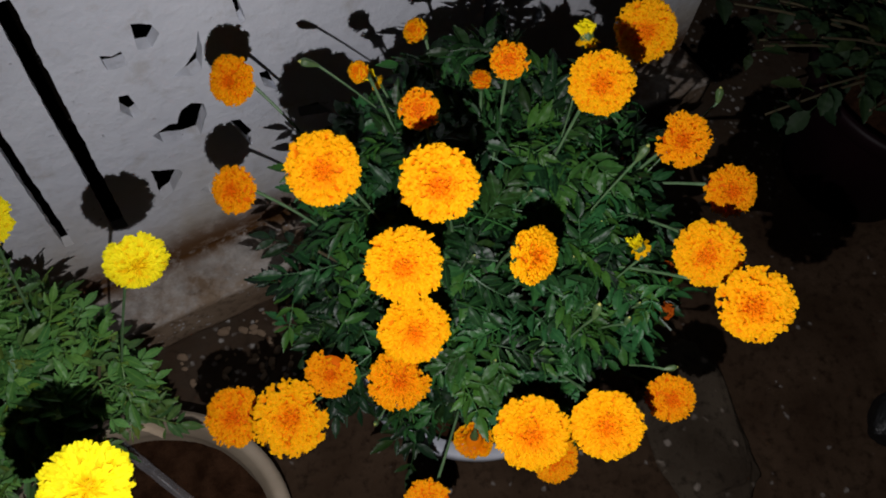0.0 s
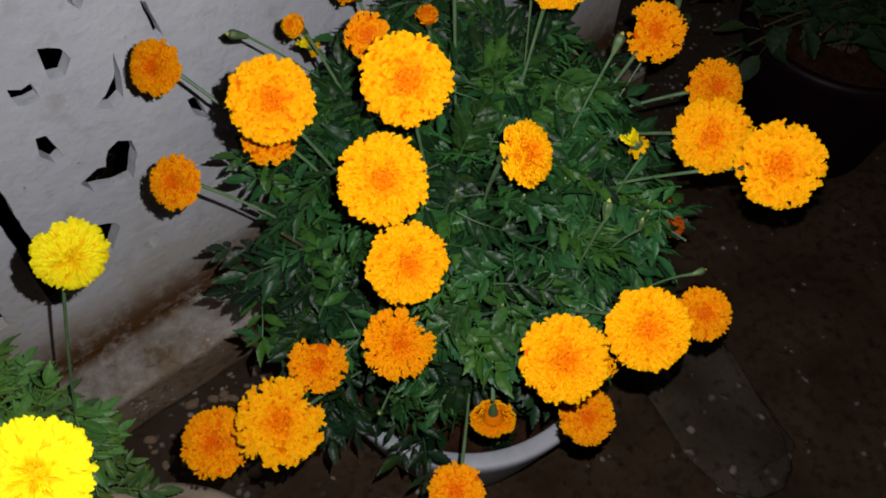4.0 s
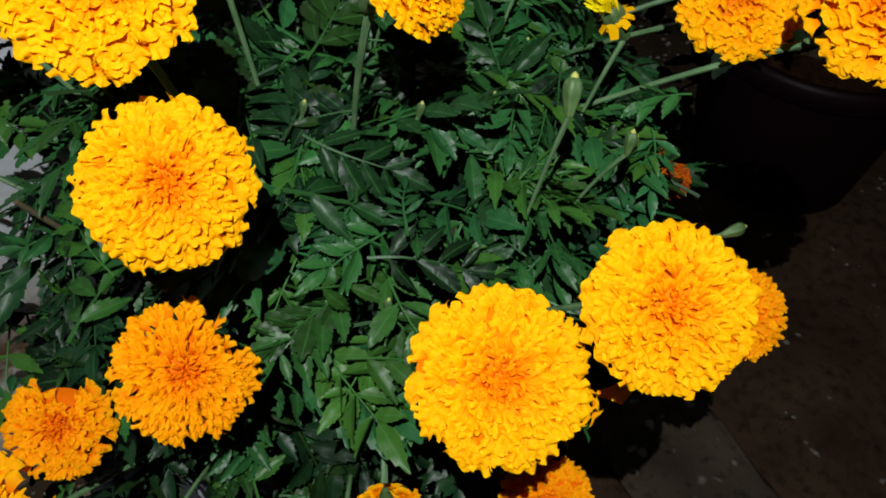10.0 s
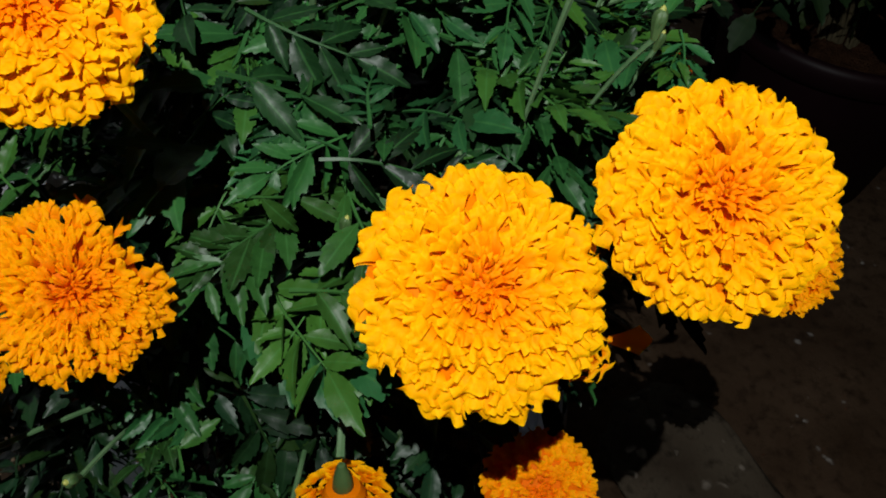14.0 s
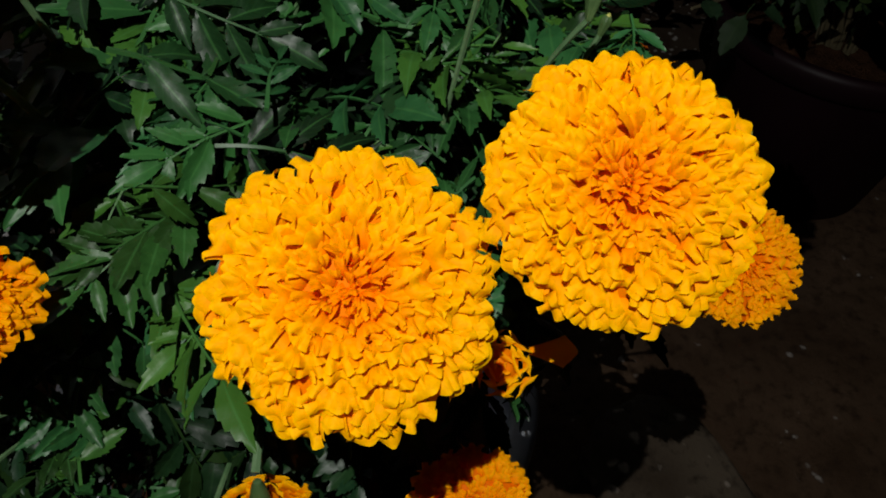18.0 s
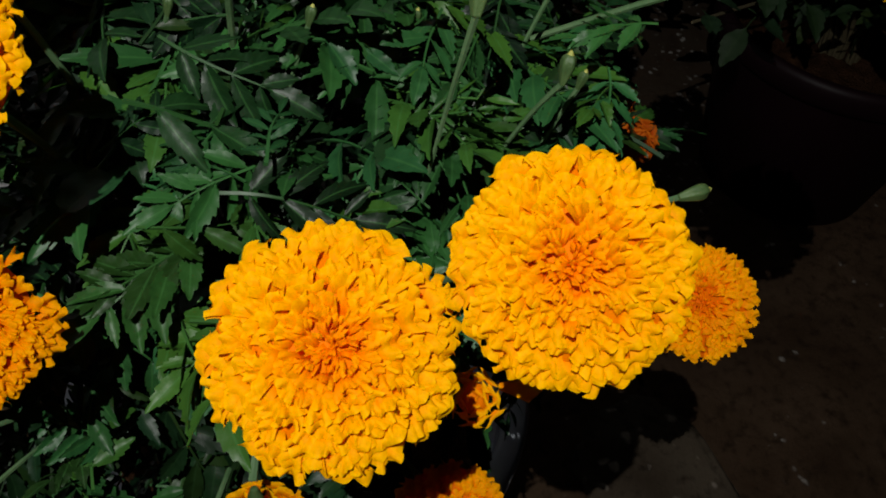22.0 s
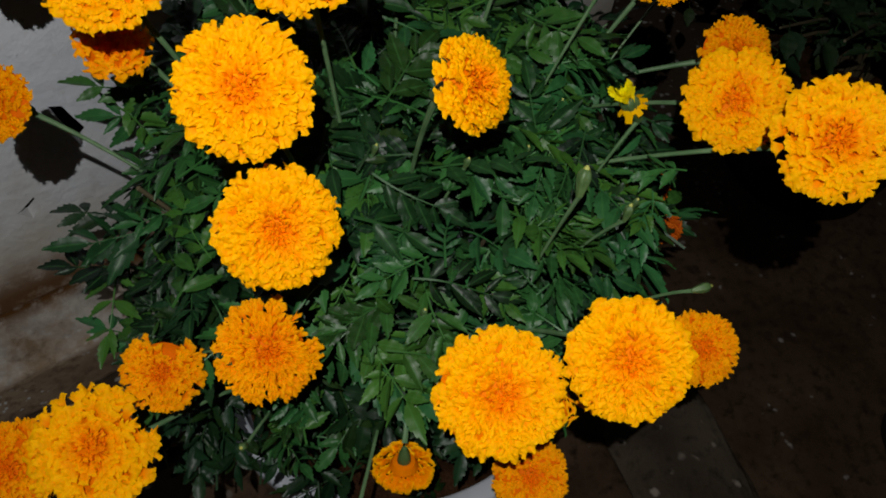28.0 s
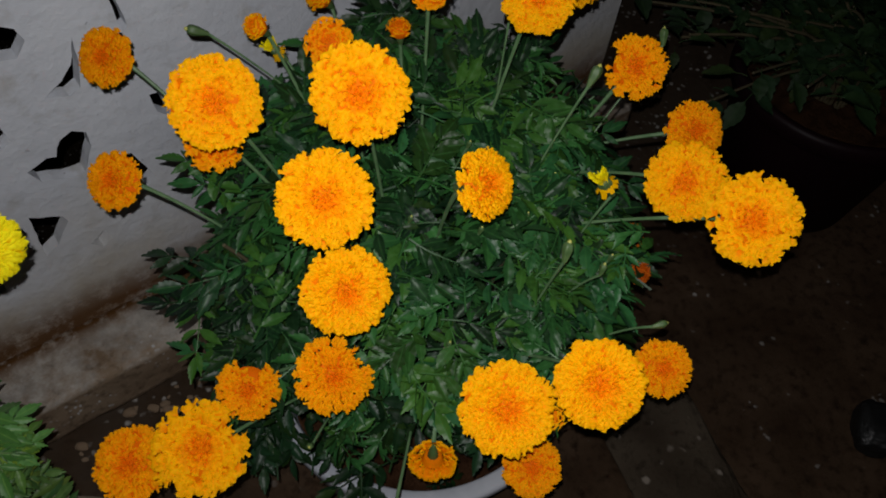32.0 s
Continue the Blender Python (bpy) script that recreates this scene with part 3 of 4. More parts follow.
def foliage(plant, centre, radius, top, count, singles, mass, material, mass_material, seed, low=(0, 0, 0), fine=0.2, spread=1.0, label="", grown=1.0):
    """Compound leaves over a low dome: the upper ones as parts, the rest as one mass."""
    rng = random.Random(seed)
    shapes = LEAVES + FINE
    meshes = [mesh_of("leaf", v, f, material, uvs=c) for v, f, c in shapes]
    origin = Vector(plant.location)
    rest_v, rest_f, rest_c = [], [], []
    for i in range(count + mass):
        a, q = rng.uniform(0, math.tau), math.sqrt(rng.random())
        deep = 0.0 if i < count else 1.0
        rim = radius * (1 + 0.16 * noise.noise((math.cos(a) * 1.7 + seed, math.sin(a) * 1.7, 0)))
        q = q if i < count else math.sqrt(rng.uniform(0.05, 1.0)) * 1.0
        x, y = centre[0] + rim * q * math.cos(a), centre[1] + rim * q * math.sin(a)
        fall = max(0.0, ((x - centre[0]) * low[0] + (y - centre[1]) * low[1]) / radius)
        z = top - 0.075 * q * q - low[2] * fall * fall + 0.022 * noise.noise((x * 14, y * 14, seed)) - abs(rng.gauss(0, 0.014))
        if deep:
            z -= rng.uniform(0.055, 0.18 + 0.04 * q)
        out = Vector((math.cos(a), math.sin(a), 0))
        way = out * (0.15 + 0.5 * q * spread) + Vector((rng.gauss(0, 0.75), rng.gauss(0, 0.75), 0.30 - 0.35 * q + rng.gauss(0, 0.25) - deep * 0.2))
        way.normalize()
        up = (Vector((rng.gauss(-0.2, 0.38), rng.gauss(-0.2, 0.38), 1.0)) + out * 0.35 * q)
        side = way.cross(up).normalized()
        up = side.cross(way)
        turn = Matrix((side, way, up)).transposed().to_4x4()
        k = rng.randrange(len(LEAVES)) if rng.random() > fine else len(LEAVES) + rng.randrange(len(FINE))
        scale = rng.uniform(0.75, 1.25) * grown
        m = Matrix.Translation(Vector((x, y, z)) - way * 0.03 * scale - origin) @ turn @ Matrix.Scale(scale, 4)
        if i < singles:
            part_mesh("leaf", meshes[k], plant, m=m)
        else:
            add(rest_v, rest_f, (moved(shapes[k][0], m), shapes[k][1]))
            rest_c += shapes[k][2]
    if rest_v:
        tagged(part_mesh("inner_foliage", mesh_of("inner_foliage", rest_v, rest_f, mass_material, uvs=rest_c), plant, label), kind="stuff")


# ---- blooms ----
def petal(seed, narrow=1.0, ruffle=0.13, across=12, along=7, edge=0.0):
    """A ruffled fan petal: it rises out of the bloom, bends over and ends in a frilled edge along y; z is the bloom's surface normal. edge: 1 for the blunter petals of the outline."""
    rng = random.Random(seed)
    waves, phase, second = rng.uniform(1.2, 2.1), rng.uniform(0, math.tau), rng.uniform(0, math.tau)
    lift, reach, cup, lean = rng.uniform(-0.18, 0.30), rng.uniform(0.72, 0.98), rng.uniform(-0.16, 0.22), rng.uniform(-0.25, 0.25)
    notch, notch_at = rng.uniform(0.0, 0.28), rng.uniform(-0.5, 0.5)
    blunt = rng.uniform(0.02, 0.18) + 0.16 * edge
    lift, notch, lean, reach = lift * (1 - edge), notch * (1 - 0.6 * edge), lean * (1 - 0.7 * edge), reach * (1 - edge) + 0.8 * edge
    verts, faces = [], []
    for j in range(along + 1):
        t = j / along
        y0 = -0.55 * (1 - t) ** 2 - 0.24 * t * (1 - t) + reach * t * t
        z0 = -1.05 * (1 - t) ** 2 + 0.42 * t * (1 - t) + lift * t * t
        width = narrow * (0.24 + 0.76 * t ** 1.3)
        for i in range(across + 1):
            u = 2 * i / across - 1
            wave = math.sin(waves * math.pi * u + phase) + 0.45 * math.sin(2.6 * waves * u + second)
            y = y0 + t ** 3 * (-blunt * abs(u) ** 2.4 + 0.06 * wave - notch * math.exp(-((u - notch_at) / 0.2) ** 2))
            z = z0 + ruffle * t ** 2.8 * wave + cup * u * u * t
            verts.append((width * u * (1 - 0.07 * t * t * abs(wave)) + lean * t * t, y, z))
    n = across + 1
    for j in range(along):
        for i in range(across):
            p = j * n + i
            faces.append((p, p + 1, p + n + 1, p + n))
    return verts, faces


MAIN_KINDS, RIM_KINDS, CORE_KINDS = 18, 8, 8


def petal_set(across, along, core_across, core_along, soft=1.0):
    """The shapes of one bloom: those of the dome, of its rim and of its core."""
    return ([petal(i, 0.85 + 0.1 * (i % 4), soft * (0.15 + 0.04 * (i % 4)), across, along) for i in range(MAIN_KINDS)]
            + [petal(30 + i, 0.95 + 0.08 * (i % 3), 0.15 + 0.04 * (i % 3), across, along, 1.0) for i in range(RIM_KINDS)]
            + [petal(60 + i, 0.72, 0.20, core_across, core_along) for i in range(CORE_KINDS)])


FINE_SHAPES, SHAPES = petal_set(20, 9, 10, 7), petal_set(9, 6, 9, 6, 0.7)
FIRST_CORE = MAIN_KINDS + RIM_KINDS
ARRAYS = [np.array(v) for v, f in SHAPES]


def petal_uv(across, along):
    return np.array([(i / across, j / along) for j in range(along + 1) for i in range(across + 1)])


PETAL_UV = petal_uv(9, 6)
SINGLE_MESHES = {}


def single_mesh(k, slot_index, colours):
    if (k, slot_index, colours is DEEP) not in SINGLE_MESHES:
        SINGLE_MESHES[k, slot_index, colours is DEEP] = mesh_of("petal", *FINE_SHAPES[k], (DEEP_SINGLE if colours is DEEP else PETAL_SINGLE)[slot_index], uvs=petal_uv(20, 9) if k < FIRST_CORE else petal_uv(10, 7))
    return SINGLE_MESHES[k, slot_index, colours is DEEP]


def dome_height(s, dome):
    return dome * max(0.0, 1 - min(s, 1.0) ** 2.3) ** 0.62


def petal_places(rng, radius, dome, count, ragged_at=None, loose=0.3, slender=1.0, strap=1.0):
    """Where each petal of a double bloom sits, laid over its dome like shingles: shape, colour slot and pose, in the bloom's own axes."""
    out = []
    for i in range(count):
        s = min(1.0, ((i + 0.5) / count) ** 0.60 * rng.uniform(0.96, 1.04))
        a = i * 2.399963 + rng.gauss(0, 0.16)
        if ragged_at is not None and s > ragged_at[2] and abs((a - ragged_at[0] + math.pi) % math.tau - math.pi) < ragged_at[1] and rng.random() < 0.93:
            continue
        core = s < 0.27
        r = 0.915 * s
        slope = (dome_height(r + 0.02, dome) - dome_height(r - 0.02, dome)) / (0.04 * radius) if r > 0.02 else 0.0
        theta = min(1.22, math.atan(-slope)) + rng.gauss(0, loose * (0.75 if s < 0.8 else 0.45))
        radial = Vector((math.cos(a), math.sin(a), 0))
        normal = radial * math.sin(theta) + Vector((0, 0, math.cos(theta)))
        way = radial * math.cos(theta) - Vector((0, 0, math.sin(theta)))
        side = way.cross(normal)
        size = radius * (0.095 + 0.080 * s) * (1.0 if s < 0.9 else 0.8) * rng.uniform(0.88, 1.15)
        wide = radius * (0.072 + 0.068 * s) * (0.75 if core else 1.0) * slender * max(1.0, 290 / count) ** 0.5 * rng.uniform(0.75, 1.3)
        dip = radius * 0.05 * math.exp(-(s / 0.16) ** 2)
        base = radial * radius * (r - 0.03) + Vector((0, 0, dome_height(r, dome) - dip)) + normal * radius * rng.uniform(-0.022, 0.022)
        turn = Matrix((side, way, normal)).transposed().to_4x4() @ Matrix.Rotation(rng.gauss(0, loose * (1.3 if s < 0.85 else 0.6)), 4, "Z")
        if core:
            turn = turn @ Matrix.Rotation(rng.uniform(-0.1, 0.5), 4, "X") @ Matrix.Rotation(rng.gauss(0, 0.35), 4, "Y")
        m = Matrix.Translation(base) @ turn @ Matrix.Diagonal((wide, size * 0.76 * strap, size * rng.uniform(0.85, 1.15), 1))
        k = FIRST_CORE + rng.randrange(CORE_KINDS) if core else rng.randrange(MAIN_KINDS) if s < 0.72 else MAIN_KINDS + rng.randrange(RIM_KINDS)
        slot_index = 0 if s < 0.20 + rng.uniform(-0.08, 0.06) else 1 if s < 0.42 + rng.uniform(-0.12, 0.12) else 2
        out.append((k, slot_index, m))
    return out


EYE_SIDE, RIGHT, UP = Vector((-0.01, -0.02, 1.2)), Vector((0.78, -0.62, 0.03)), Vector((0.47, 0.62, 0.62))


def bloom(plant, place, width, lean=(0, 0), root=None, eye=EYE_SIDE, count=290, colours=PETAL, single=False, ragged_at=None, thick=0.44, label="", stem=True, seed=0, broad=1.0, facing=None):
    """A double marigold bloom on its own stem from root; place is the middle of its rim, and it faces eye but for its lean."""
    rng = random.Random(seed + int(place[0] * 1000) * 7 + int(place[1] * 1000))
    place = Vector(place)
    way = ((Vector(eye) - place).normalized() + RIGHT * lean[0] + UP * lean[1]).normalized() if facing is None else Vector(facing).normalized()
    radius = width / 2
    dome = radius * thick
    origin = Vector(plant.location)
    m = Matrix.Translation(place - way * dome * (0.2 if facing is None else 0.85) - origin) @ frame_along(way, rng.uniform(0, math.tau))
    if ragged_at is not None:
        across = m.to_3x3().inverted() @ RIGHT
        ragged_at = (math.atan2(across.y, across.x) + ragged_at[0], *ragged_at[1:])
    places = [(k, i, q @ Matrix.Diagonal((1, broad, 1, 1))) for k, i, q in petal_places(rng, radius, dome, count, ragged_at, 0.14 if colours is LEMON else 0.24, 0.82 if colours in (DEEP, LEMON) else 1.0, 1.7 if colours is LEMON else 1.0)]
    cup = lathe([(0.0, -dome - radius * 0.62), (0.12 * radius, -dome - radius * 0.60), (0.22 * radius, -dome - radius * 0.3), (0.30 * radius, -dome * 0.9), (0.34 * radius, -dome * 0.3), (0.25 * radius, 0.0), (0.0, 0.0)], 14)
    inner = 0.55 if count < 30 else 0.82 if count < 100 else 0.93 if ragged_at is None else 0.70
    heart_dome = lathe([(0.0, dome * 0.84)] + [(r * radius * inner, (dome_height(r, dome) - radius * (0.075 if r > 0.3 else 0.10)) * min(1.0, inner + 0.15)) for r in (0.15, 0.3, 0.45, 0.6, 0.72, 0.82, 0.9)] + [(0.70 * radius * inner, -dome * 0.25), (0.3 * radius, -dome * 0.35), (0.0, -dome * 0.35)], 28)
    if facing is not None:
        heart_dome = ([(x * 0.5, y * 0.5, z * 0.8) for x, y, z in heart_dome[0]], heart_dome[1])
        cup = ([(x * 0.6, y * 0.6, z * 0.6 - dome * 0.1) for x, y, z in cup[0]], cup[1])
    if single:
        head = part_mesh("flower_head", mesh_of("flower_head", *heart_dome, colours[0], uvs=np.full((len(heart_dome[0]), 2), 0.45)), plant, label, m)
        for k, slot_index, q in places:
            part_mesh("petal", single_mesh(k, slot_index, colours), head, m=q)
    else:
        verts, faces, slots, base = [np.array(heart_dome[0])], list(heart_dome[1]), [0] * len(heart_dome[1]), len(heart_dome[0])
        uvs = [np.full((base, 2), 0.45)]
        for k, slot_index, q in places:
            a = ARRAYS[k] @ np.array(q.to_3x3()).T + np.array(q.translation)
            verts.append(a)
            uvs.append(PETAL_UV)
            faces += [tuple(i + base for i in f) for f in SHAPES[k][1]]
            slots += [slot_index] * len(SHAPES[k][1])
            base += len(a)
        head = part_mesh("flower_head", mesh_of("flower_head", np.concatenate(verts).tolist(), faces, colours, slots, uvs=np.concatenate(uvs)), plant, label, m)
    part_mesh("calyx", mesh_of("calyx", *cup, CALYX), head, "green cup")
    if stem:
        neck = place - way * (dome * (1.15 if facing is None else 1.8) + radius * 0.6)
        root = Vector(root) if root else Vector((0.31, 0.34, 0.58)).lerp(neck, 0.60) - Vector((0, 0, 0.05))
        pts = [p - origin for p in bent(root, neck + way * 0.004, (neck - root) * 0.55 - way * 0.01 + Vector((0, 0, 0.01)))]
        n = len(pts) - 1
        part_mesh("stem", mesh_of("stem", *tube(pts, [0.0014 + 0.0012 * (i / n) ** 3 * (radius / 0.033) for i in range(n + 1)]), STEM), plant)
    return head


def bud(plant, place, way, length, root, opening=None):
    """A closed green bud on a stalk; opening: the colour of a first tuft of petals."""
    origin, place, way = Vector(plant.location), Vector(place), Vector(way).normalized()
    r = length * 0.24
    m = Matrix.Translation(place - origin) @ frame_along(way)
    verts, faces = lathe([(0.0, -length * 0.62), (r * 0.42, -length * 0.6), (r * 0.72, -length * 0.3), (r * 0.94, -length * 0.05), (r, length * 0.12), (r * 0.86, length * 0.27), (r * 0.5, length * 0.37), (0, length * 0.40)], 25)
    ribbed = []
    for v in verts:
        rib = 1 + 0.10 * math.cos(5 * math.atan2(v[1], v[0]))
        ribbed.append((v[0] * rib, v[1] * rib, v[2]))
    head = part_mesh("flower_bud", mesh_of("flower_bud", ribbed, faces, CALYX), plant, "closed green marigold bud", m)
    if not opening:
        tip = lathe([(r * 0.52, length * 0.33), (r * 0.34, length * 0.44), (r * 0.12, length * 0.50), (0, length * 0.51)], 10)
        part_mesh("bud_tip", mesh_of("bud_tip", *tip, BUD_TIP), head, "pale yellow petal tips")
    if opening:
        rng = random.Random(int(place.x * 997))
        verts, faces = [], []
        for i in range(16):
            a, tilt = i * 2.4, 0.08 + 0.4 * (i / 16)
            q = Matrix.Translation((0, 0, length * 0.22)) @ Matrix.Rotation(a, 4, "Z") @ Matrix.Rotation(math.pi / 2 - tilt, 4, "X") @ Matrix.Scale(length * rng.uniform(0.35, 0.55), 4)
            v, f = SHAPES[FIRST_CORE + i % CORE_KINDS]
            add(verts, faces, (moved(v, q), f))
        part_mesh("petal_tuft", mesh_of("petal_tuft", verts, faces, opening[1], uvs=np.tile(PETAL_UV, (16, 1))), head, "first petals breaking out")
    neck = place - way * length * 0.58
    pts = [p - origin for p in bent(root, neck, (neck - Vector(root)) * 0.5 + Vector((0, 0, 0.006)), 7)]
    part_mesh("stem", mesh_of("stem", *tube(pts, [0.0009 + 0.0009 * (i / 6) ** 2 * (length / 0.03) for i in range(7)], 6), STEM), plant)


# ---- the orange marigold in the grey pot ----
orange = thing("marigold_plant", (*POT, 0.24), "bushy green marigold plant covered with orange double blooms", "plant")
bloom(orange, (0.217, 0.121, 0.737), 0.074, (-0.03, 0.08), eye=(0.146, 0.018, 0.886), count=350, single=True, label="largest golden orange bloom, domed and ruffled")
bloom(orange, (0.272, 0.092, 0.761), 0.069, (0.14, 0.10), eye=(0.146, 0.018, 0.886), count=350, single=True, label="golden orange bloom leaning against its neighbour")
bloom(orange, (0.161, 0.241, 0.782), 0.069, lean=(-0.03, 0.06), eye=(0.081, 0.017, 0.972), count=350, single=True, label="full golden orange bloom")
bloom(orange, (0.146, 0.237, 0.684), 0.068, (0.03, 0.0), eye=(0.081, 0.017, 0.972), count=350, single=True, ragged_at=(0.8, 0.55, 0.6), colours=DEEP, label="orange bloom with chewed, ragged edge")
bloom(orange, (0.166, 0.274, 0.845), 0.071, count=350, single=True, label="round golden orange bloom")
bloom(orange, (0.216, 0.309, 0.887), 0.073, count=290, label="large round golden orange bloom")
bloom(orange, (0.147, 0.388, 0.849), 0.073, (-0.05, 0.1), count=290, label="golden orange bloom near the wall")
bloom(orange, (0.099, 0.300, 0.613), 0.060, (-0.1, -0.15), count=270, ragged_at=(1.5, 0.5, 0.42), colours=DEEP, label="orange bloom with a torn notch")
bloom(orange, (0.042, 0.278, 0.603), 0.086, (-0.1, 0.05), count=270, ragged_at=(0.7, 0.4, 0.66), label="loose orange bloom drooping over the bowl")
bloom(orange, (-0.008, 0.328, 0.542), 0.074, (-0.35, 0.0), count=270, colours=DEEP, label="orange bloom hanging low beside another")
bloom(orange, (0.137, 0.612, 0.735), 0.061, (-0.55, 0.1), count=270, colours=DEEP, label="small deep orange bloom against the wall")
bloom(orange, (0.090, 0.511, 0.686), 0.059, (-0.6, 0.05), count=270, colours=DEEP, label="small deep orange bloom by the wall")
bloom(orange, (0.152, 0.419, 0.778), 0.050, (-0.1, -0.25), count=90, colours=DEEP, label="small orange bloom tucked under a larger one")
bloom(orange, (0.260, 0.418, 0.835), 0.044, (-0.1, 0.2), count=90, colours=DEEP, label="small orange bloom")
bloom(orange, (0.275, 0.238, 0.828), 0.056, (0.8, 0.2), count=270, ragged_at=(2.8, 0.12, 0.85), label="tilted orange bloom on a straight stem")
bloom(orange, (0.362, 0.424, 0.847), 0.042, (0.0, 0.25), count=80, colours=DEEP, label="small half-open orange bloom")
bloom(orange, (0.413, 0.348, 0.868), 0.067, (0.1, 0.1), count=290, label="golden orange bloom at the back")
bloom(orange, (0.552, 0.431, 0.795), 0.074, (0.1, 0.1), count=290, label="golden orange bloom on the tallest back stem")
bloom(orange, (0.491, 0.289, 0.803), 0.061, (0.15, 0.15), count=270, ragged_at=(3.0, 0.5, 0.65), colours=DEEP, label="ragged orange bloom at the edge of the bush")
bloom(orange, (0.546, 0.241, 0.738), 0.061, (0.4, 0.1), root=(0.475, 0.35, 0.645), count=270, colours=DEEP, label="orange bloom beyond the bush's edge")
bloom(orange, (0.443, 0.178, 0.787), 0.070, (0.1, 0.05), root=(0.452, 0.290, 0.690), count=290, label="orange bloom in a side cluster")
bloom(orange, (0.427, 0.110, 0.819), 0.073, (0.15, 0.05), root=(0.398, 0.235, 0.705), count=290, ragged_at=(3.4, 0.25, 0.8), label="orange bloom on a long side stem")
bloom(orange, (0.385, 0.097, 0.661), 0.055, (0.3, -0.05), count=270, colours=DEEP, label="smaller orange bloom below the golden pair")
bloom(orange, (0.275, 0.115, 0.565), 0.059, (0.1, -0.15), count=270, colours=DEEP, label="smaller orange bloom hanging near the pot rim")
bloom(orange, (0.213, 0.177, 0.535), 0.050, facing=(-0.10, -0.22, -1.1), root=(0.262, 0.236, 0.560), count=150, thick=0.5, label="nodding half-open bloom showing its green cup")
bloom(orange, (0.130, 0.137, 0.573), 0.055, (-0.1, 0.0), root=(0.22, 0.22, 0.52), count=270, colours=DEEP, label="orange bloom hanging in front of the pot")
bloom(orange, (0.472, 0.221, 0.652), 0.030, (0.1, 0.3), count=120, colours=RUSTY, label="fading rusty red bloom at the bush edge")
bloom(orange, (0.433, 0.176, 0.672), 0.024, (0.3, -0.4), count=36, colours=RUSTY, thick=0.9, label="small withered rusty bloom")
bloom(orange, (0.248, 0.521, 0.787), 0.027, (-0.6, 0.4), count=40, thick=0.9, label="bud just opening, deep yellow")
bloom(orange, (0.348, 0.578, 0.747), 0.034, (-0.6, 0.5), count=50, thick=0.8, label="half-open deep yellow bloom")
bloom(orange, (0.359, 0.458, 0.783), 0.026, (-0.1, 0.8), count=36, thick=0.9, colours=DEEP, label="bud just opening, orange")
bud(orange, (0.395, 0.217, 0.775), (-0.35, 0.25, 0.6), 0.024, (0.38, 0.22, 0.70), LEMON)
bud(orange, (0.437, 0.404, 0.860), (0.0, 0.35, 0.9), 0.027, (0.42, 0.38, 0.74), LEMON)
bud(orange, (0.215, 0.583, 0.754), (-0.75, 0.3, 0.35), 0.021, (0.29, 0.52, 0.68))
bud(orange, (0.314, 0.179, 0.788), (0.35, 0.3, 0.9), 0.017, (0.31, 0.19, 0.70))
bud(orange, (0.379, 0.114, 0.714), (0.8, -0.3, 0.1), 0.013, (0.362, 0.143, 0.675))
bud(orange, (0.431, 0.285, 0.825), (0.5, 0.1, 0.8), 0.019, (0.39, 0.29, 0.72))
bud(orange, (0.173, 0.488, 0.690), (-0.75, 0.1, 0.35), 0.022, (0.23, 0.46, 0.63))
bud(orange, (0.120, 0.235, 0.588), (-0.4, -0.3, 0.6), 0.012, (0.175, 0.275, 0.545))
bud(orange, (0.352, 0.167, 0.750), (0.2, 0.1, 0.9), 0.012, (0.345, 0.185, 0.70))
bud(orange, (0.600, 0.340, 0.760), (0.3, 0.5, 0.8), 0.017, (0.50, 0.32, 0.68))
bud(orange, (0.281, 0.550, 0.725), (-0.5, 0.4, 0.7), 0.022, (0.30, 0.50, 0.66), LEMON)
bloom(orange, (0.273, 0.115, 0.669), 0.023, (0.1, -0.2), count=24, thick=0.5, label="faded bloom with a few last petals")
last_petal = Matrix((UP.cross(RIGHT).cross(RIGHT).normalized(), RIGHT - UP * 0.12, UP.cross(RIGHT).normalized() * -1)).transposed().to_4x4()
part_mesh("petal", mesh_of("petal", *SHAPES[MAIN_KINDS + 2], PETAL[2], uvs=PETAL_UV), orange, "single last petal standing out of a faded bloom",
          Matrix.Translation(Vector((0.2845, 0.106, 0.676)) - Vector(orange.location)) @ last_petal @ Matrix.Diagonal((0.0052, 0.0105, 0.003, 1)))
for x, y, z in ((0.386, 0.183, 0.722), (0.356, 0.257, 0.722), (0.404, 0.277, 0.726), (0.262, 0.300, 0.735), (0.300, 0.255, 0.742), (0.345, 0.330, 0.752), (0.24, 0.21, 0.68)):
    bud(orange, (x, y, z), (0.2, -0.1, 1.0), 0.009, (x - 0.01, y + 0.012, z - 0.06))
random.seed(11)
for i in range(16):
    a, r = i * 2.4, 0.06 + 0.10 * random.random()
    tip = Vector((0.31 + r * 1.3 * math.cos(a), 0.345 + r * 1.3 * math.sin(a), 0.66))
    foot = Vector((POT[0] + 0.05 * math.cos(a), POT[1] + 0.05 * math.sin(a), 0.225))
    pts = [p - Vector(orange.location) for p in bent(foot, tip, (0, 0, 0.12), 8)]
    part_mesh("branch", mesh_of("branch", *tube(pts, [0.0045 - 0.0004 * k for k in range(8)]), WOOD), orange)
foliage(orange, (0.318, 0.362), 0.205, 0.754, 285, 240, 130, LEAF, LEAF_MASS_SHADED, 3, low=(-0.86, -0.5, 0.10), fine=0.12, label="dense inner green foliage")
foliage(orange, (0.305, 0.265), 0.120, 0.748, 122, 122, 0, LEAF, LEAF_MASS_SHADED, 21, low=(-0.5, -0.7, 0.03), fine=0.15, grown=0.80)
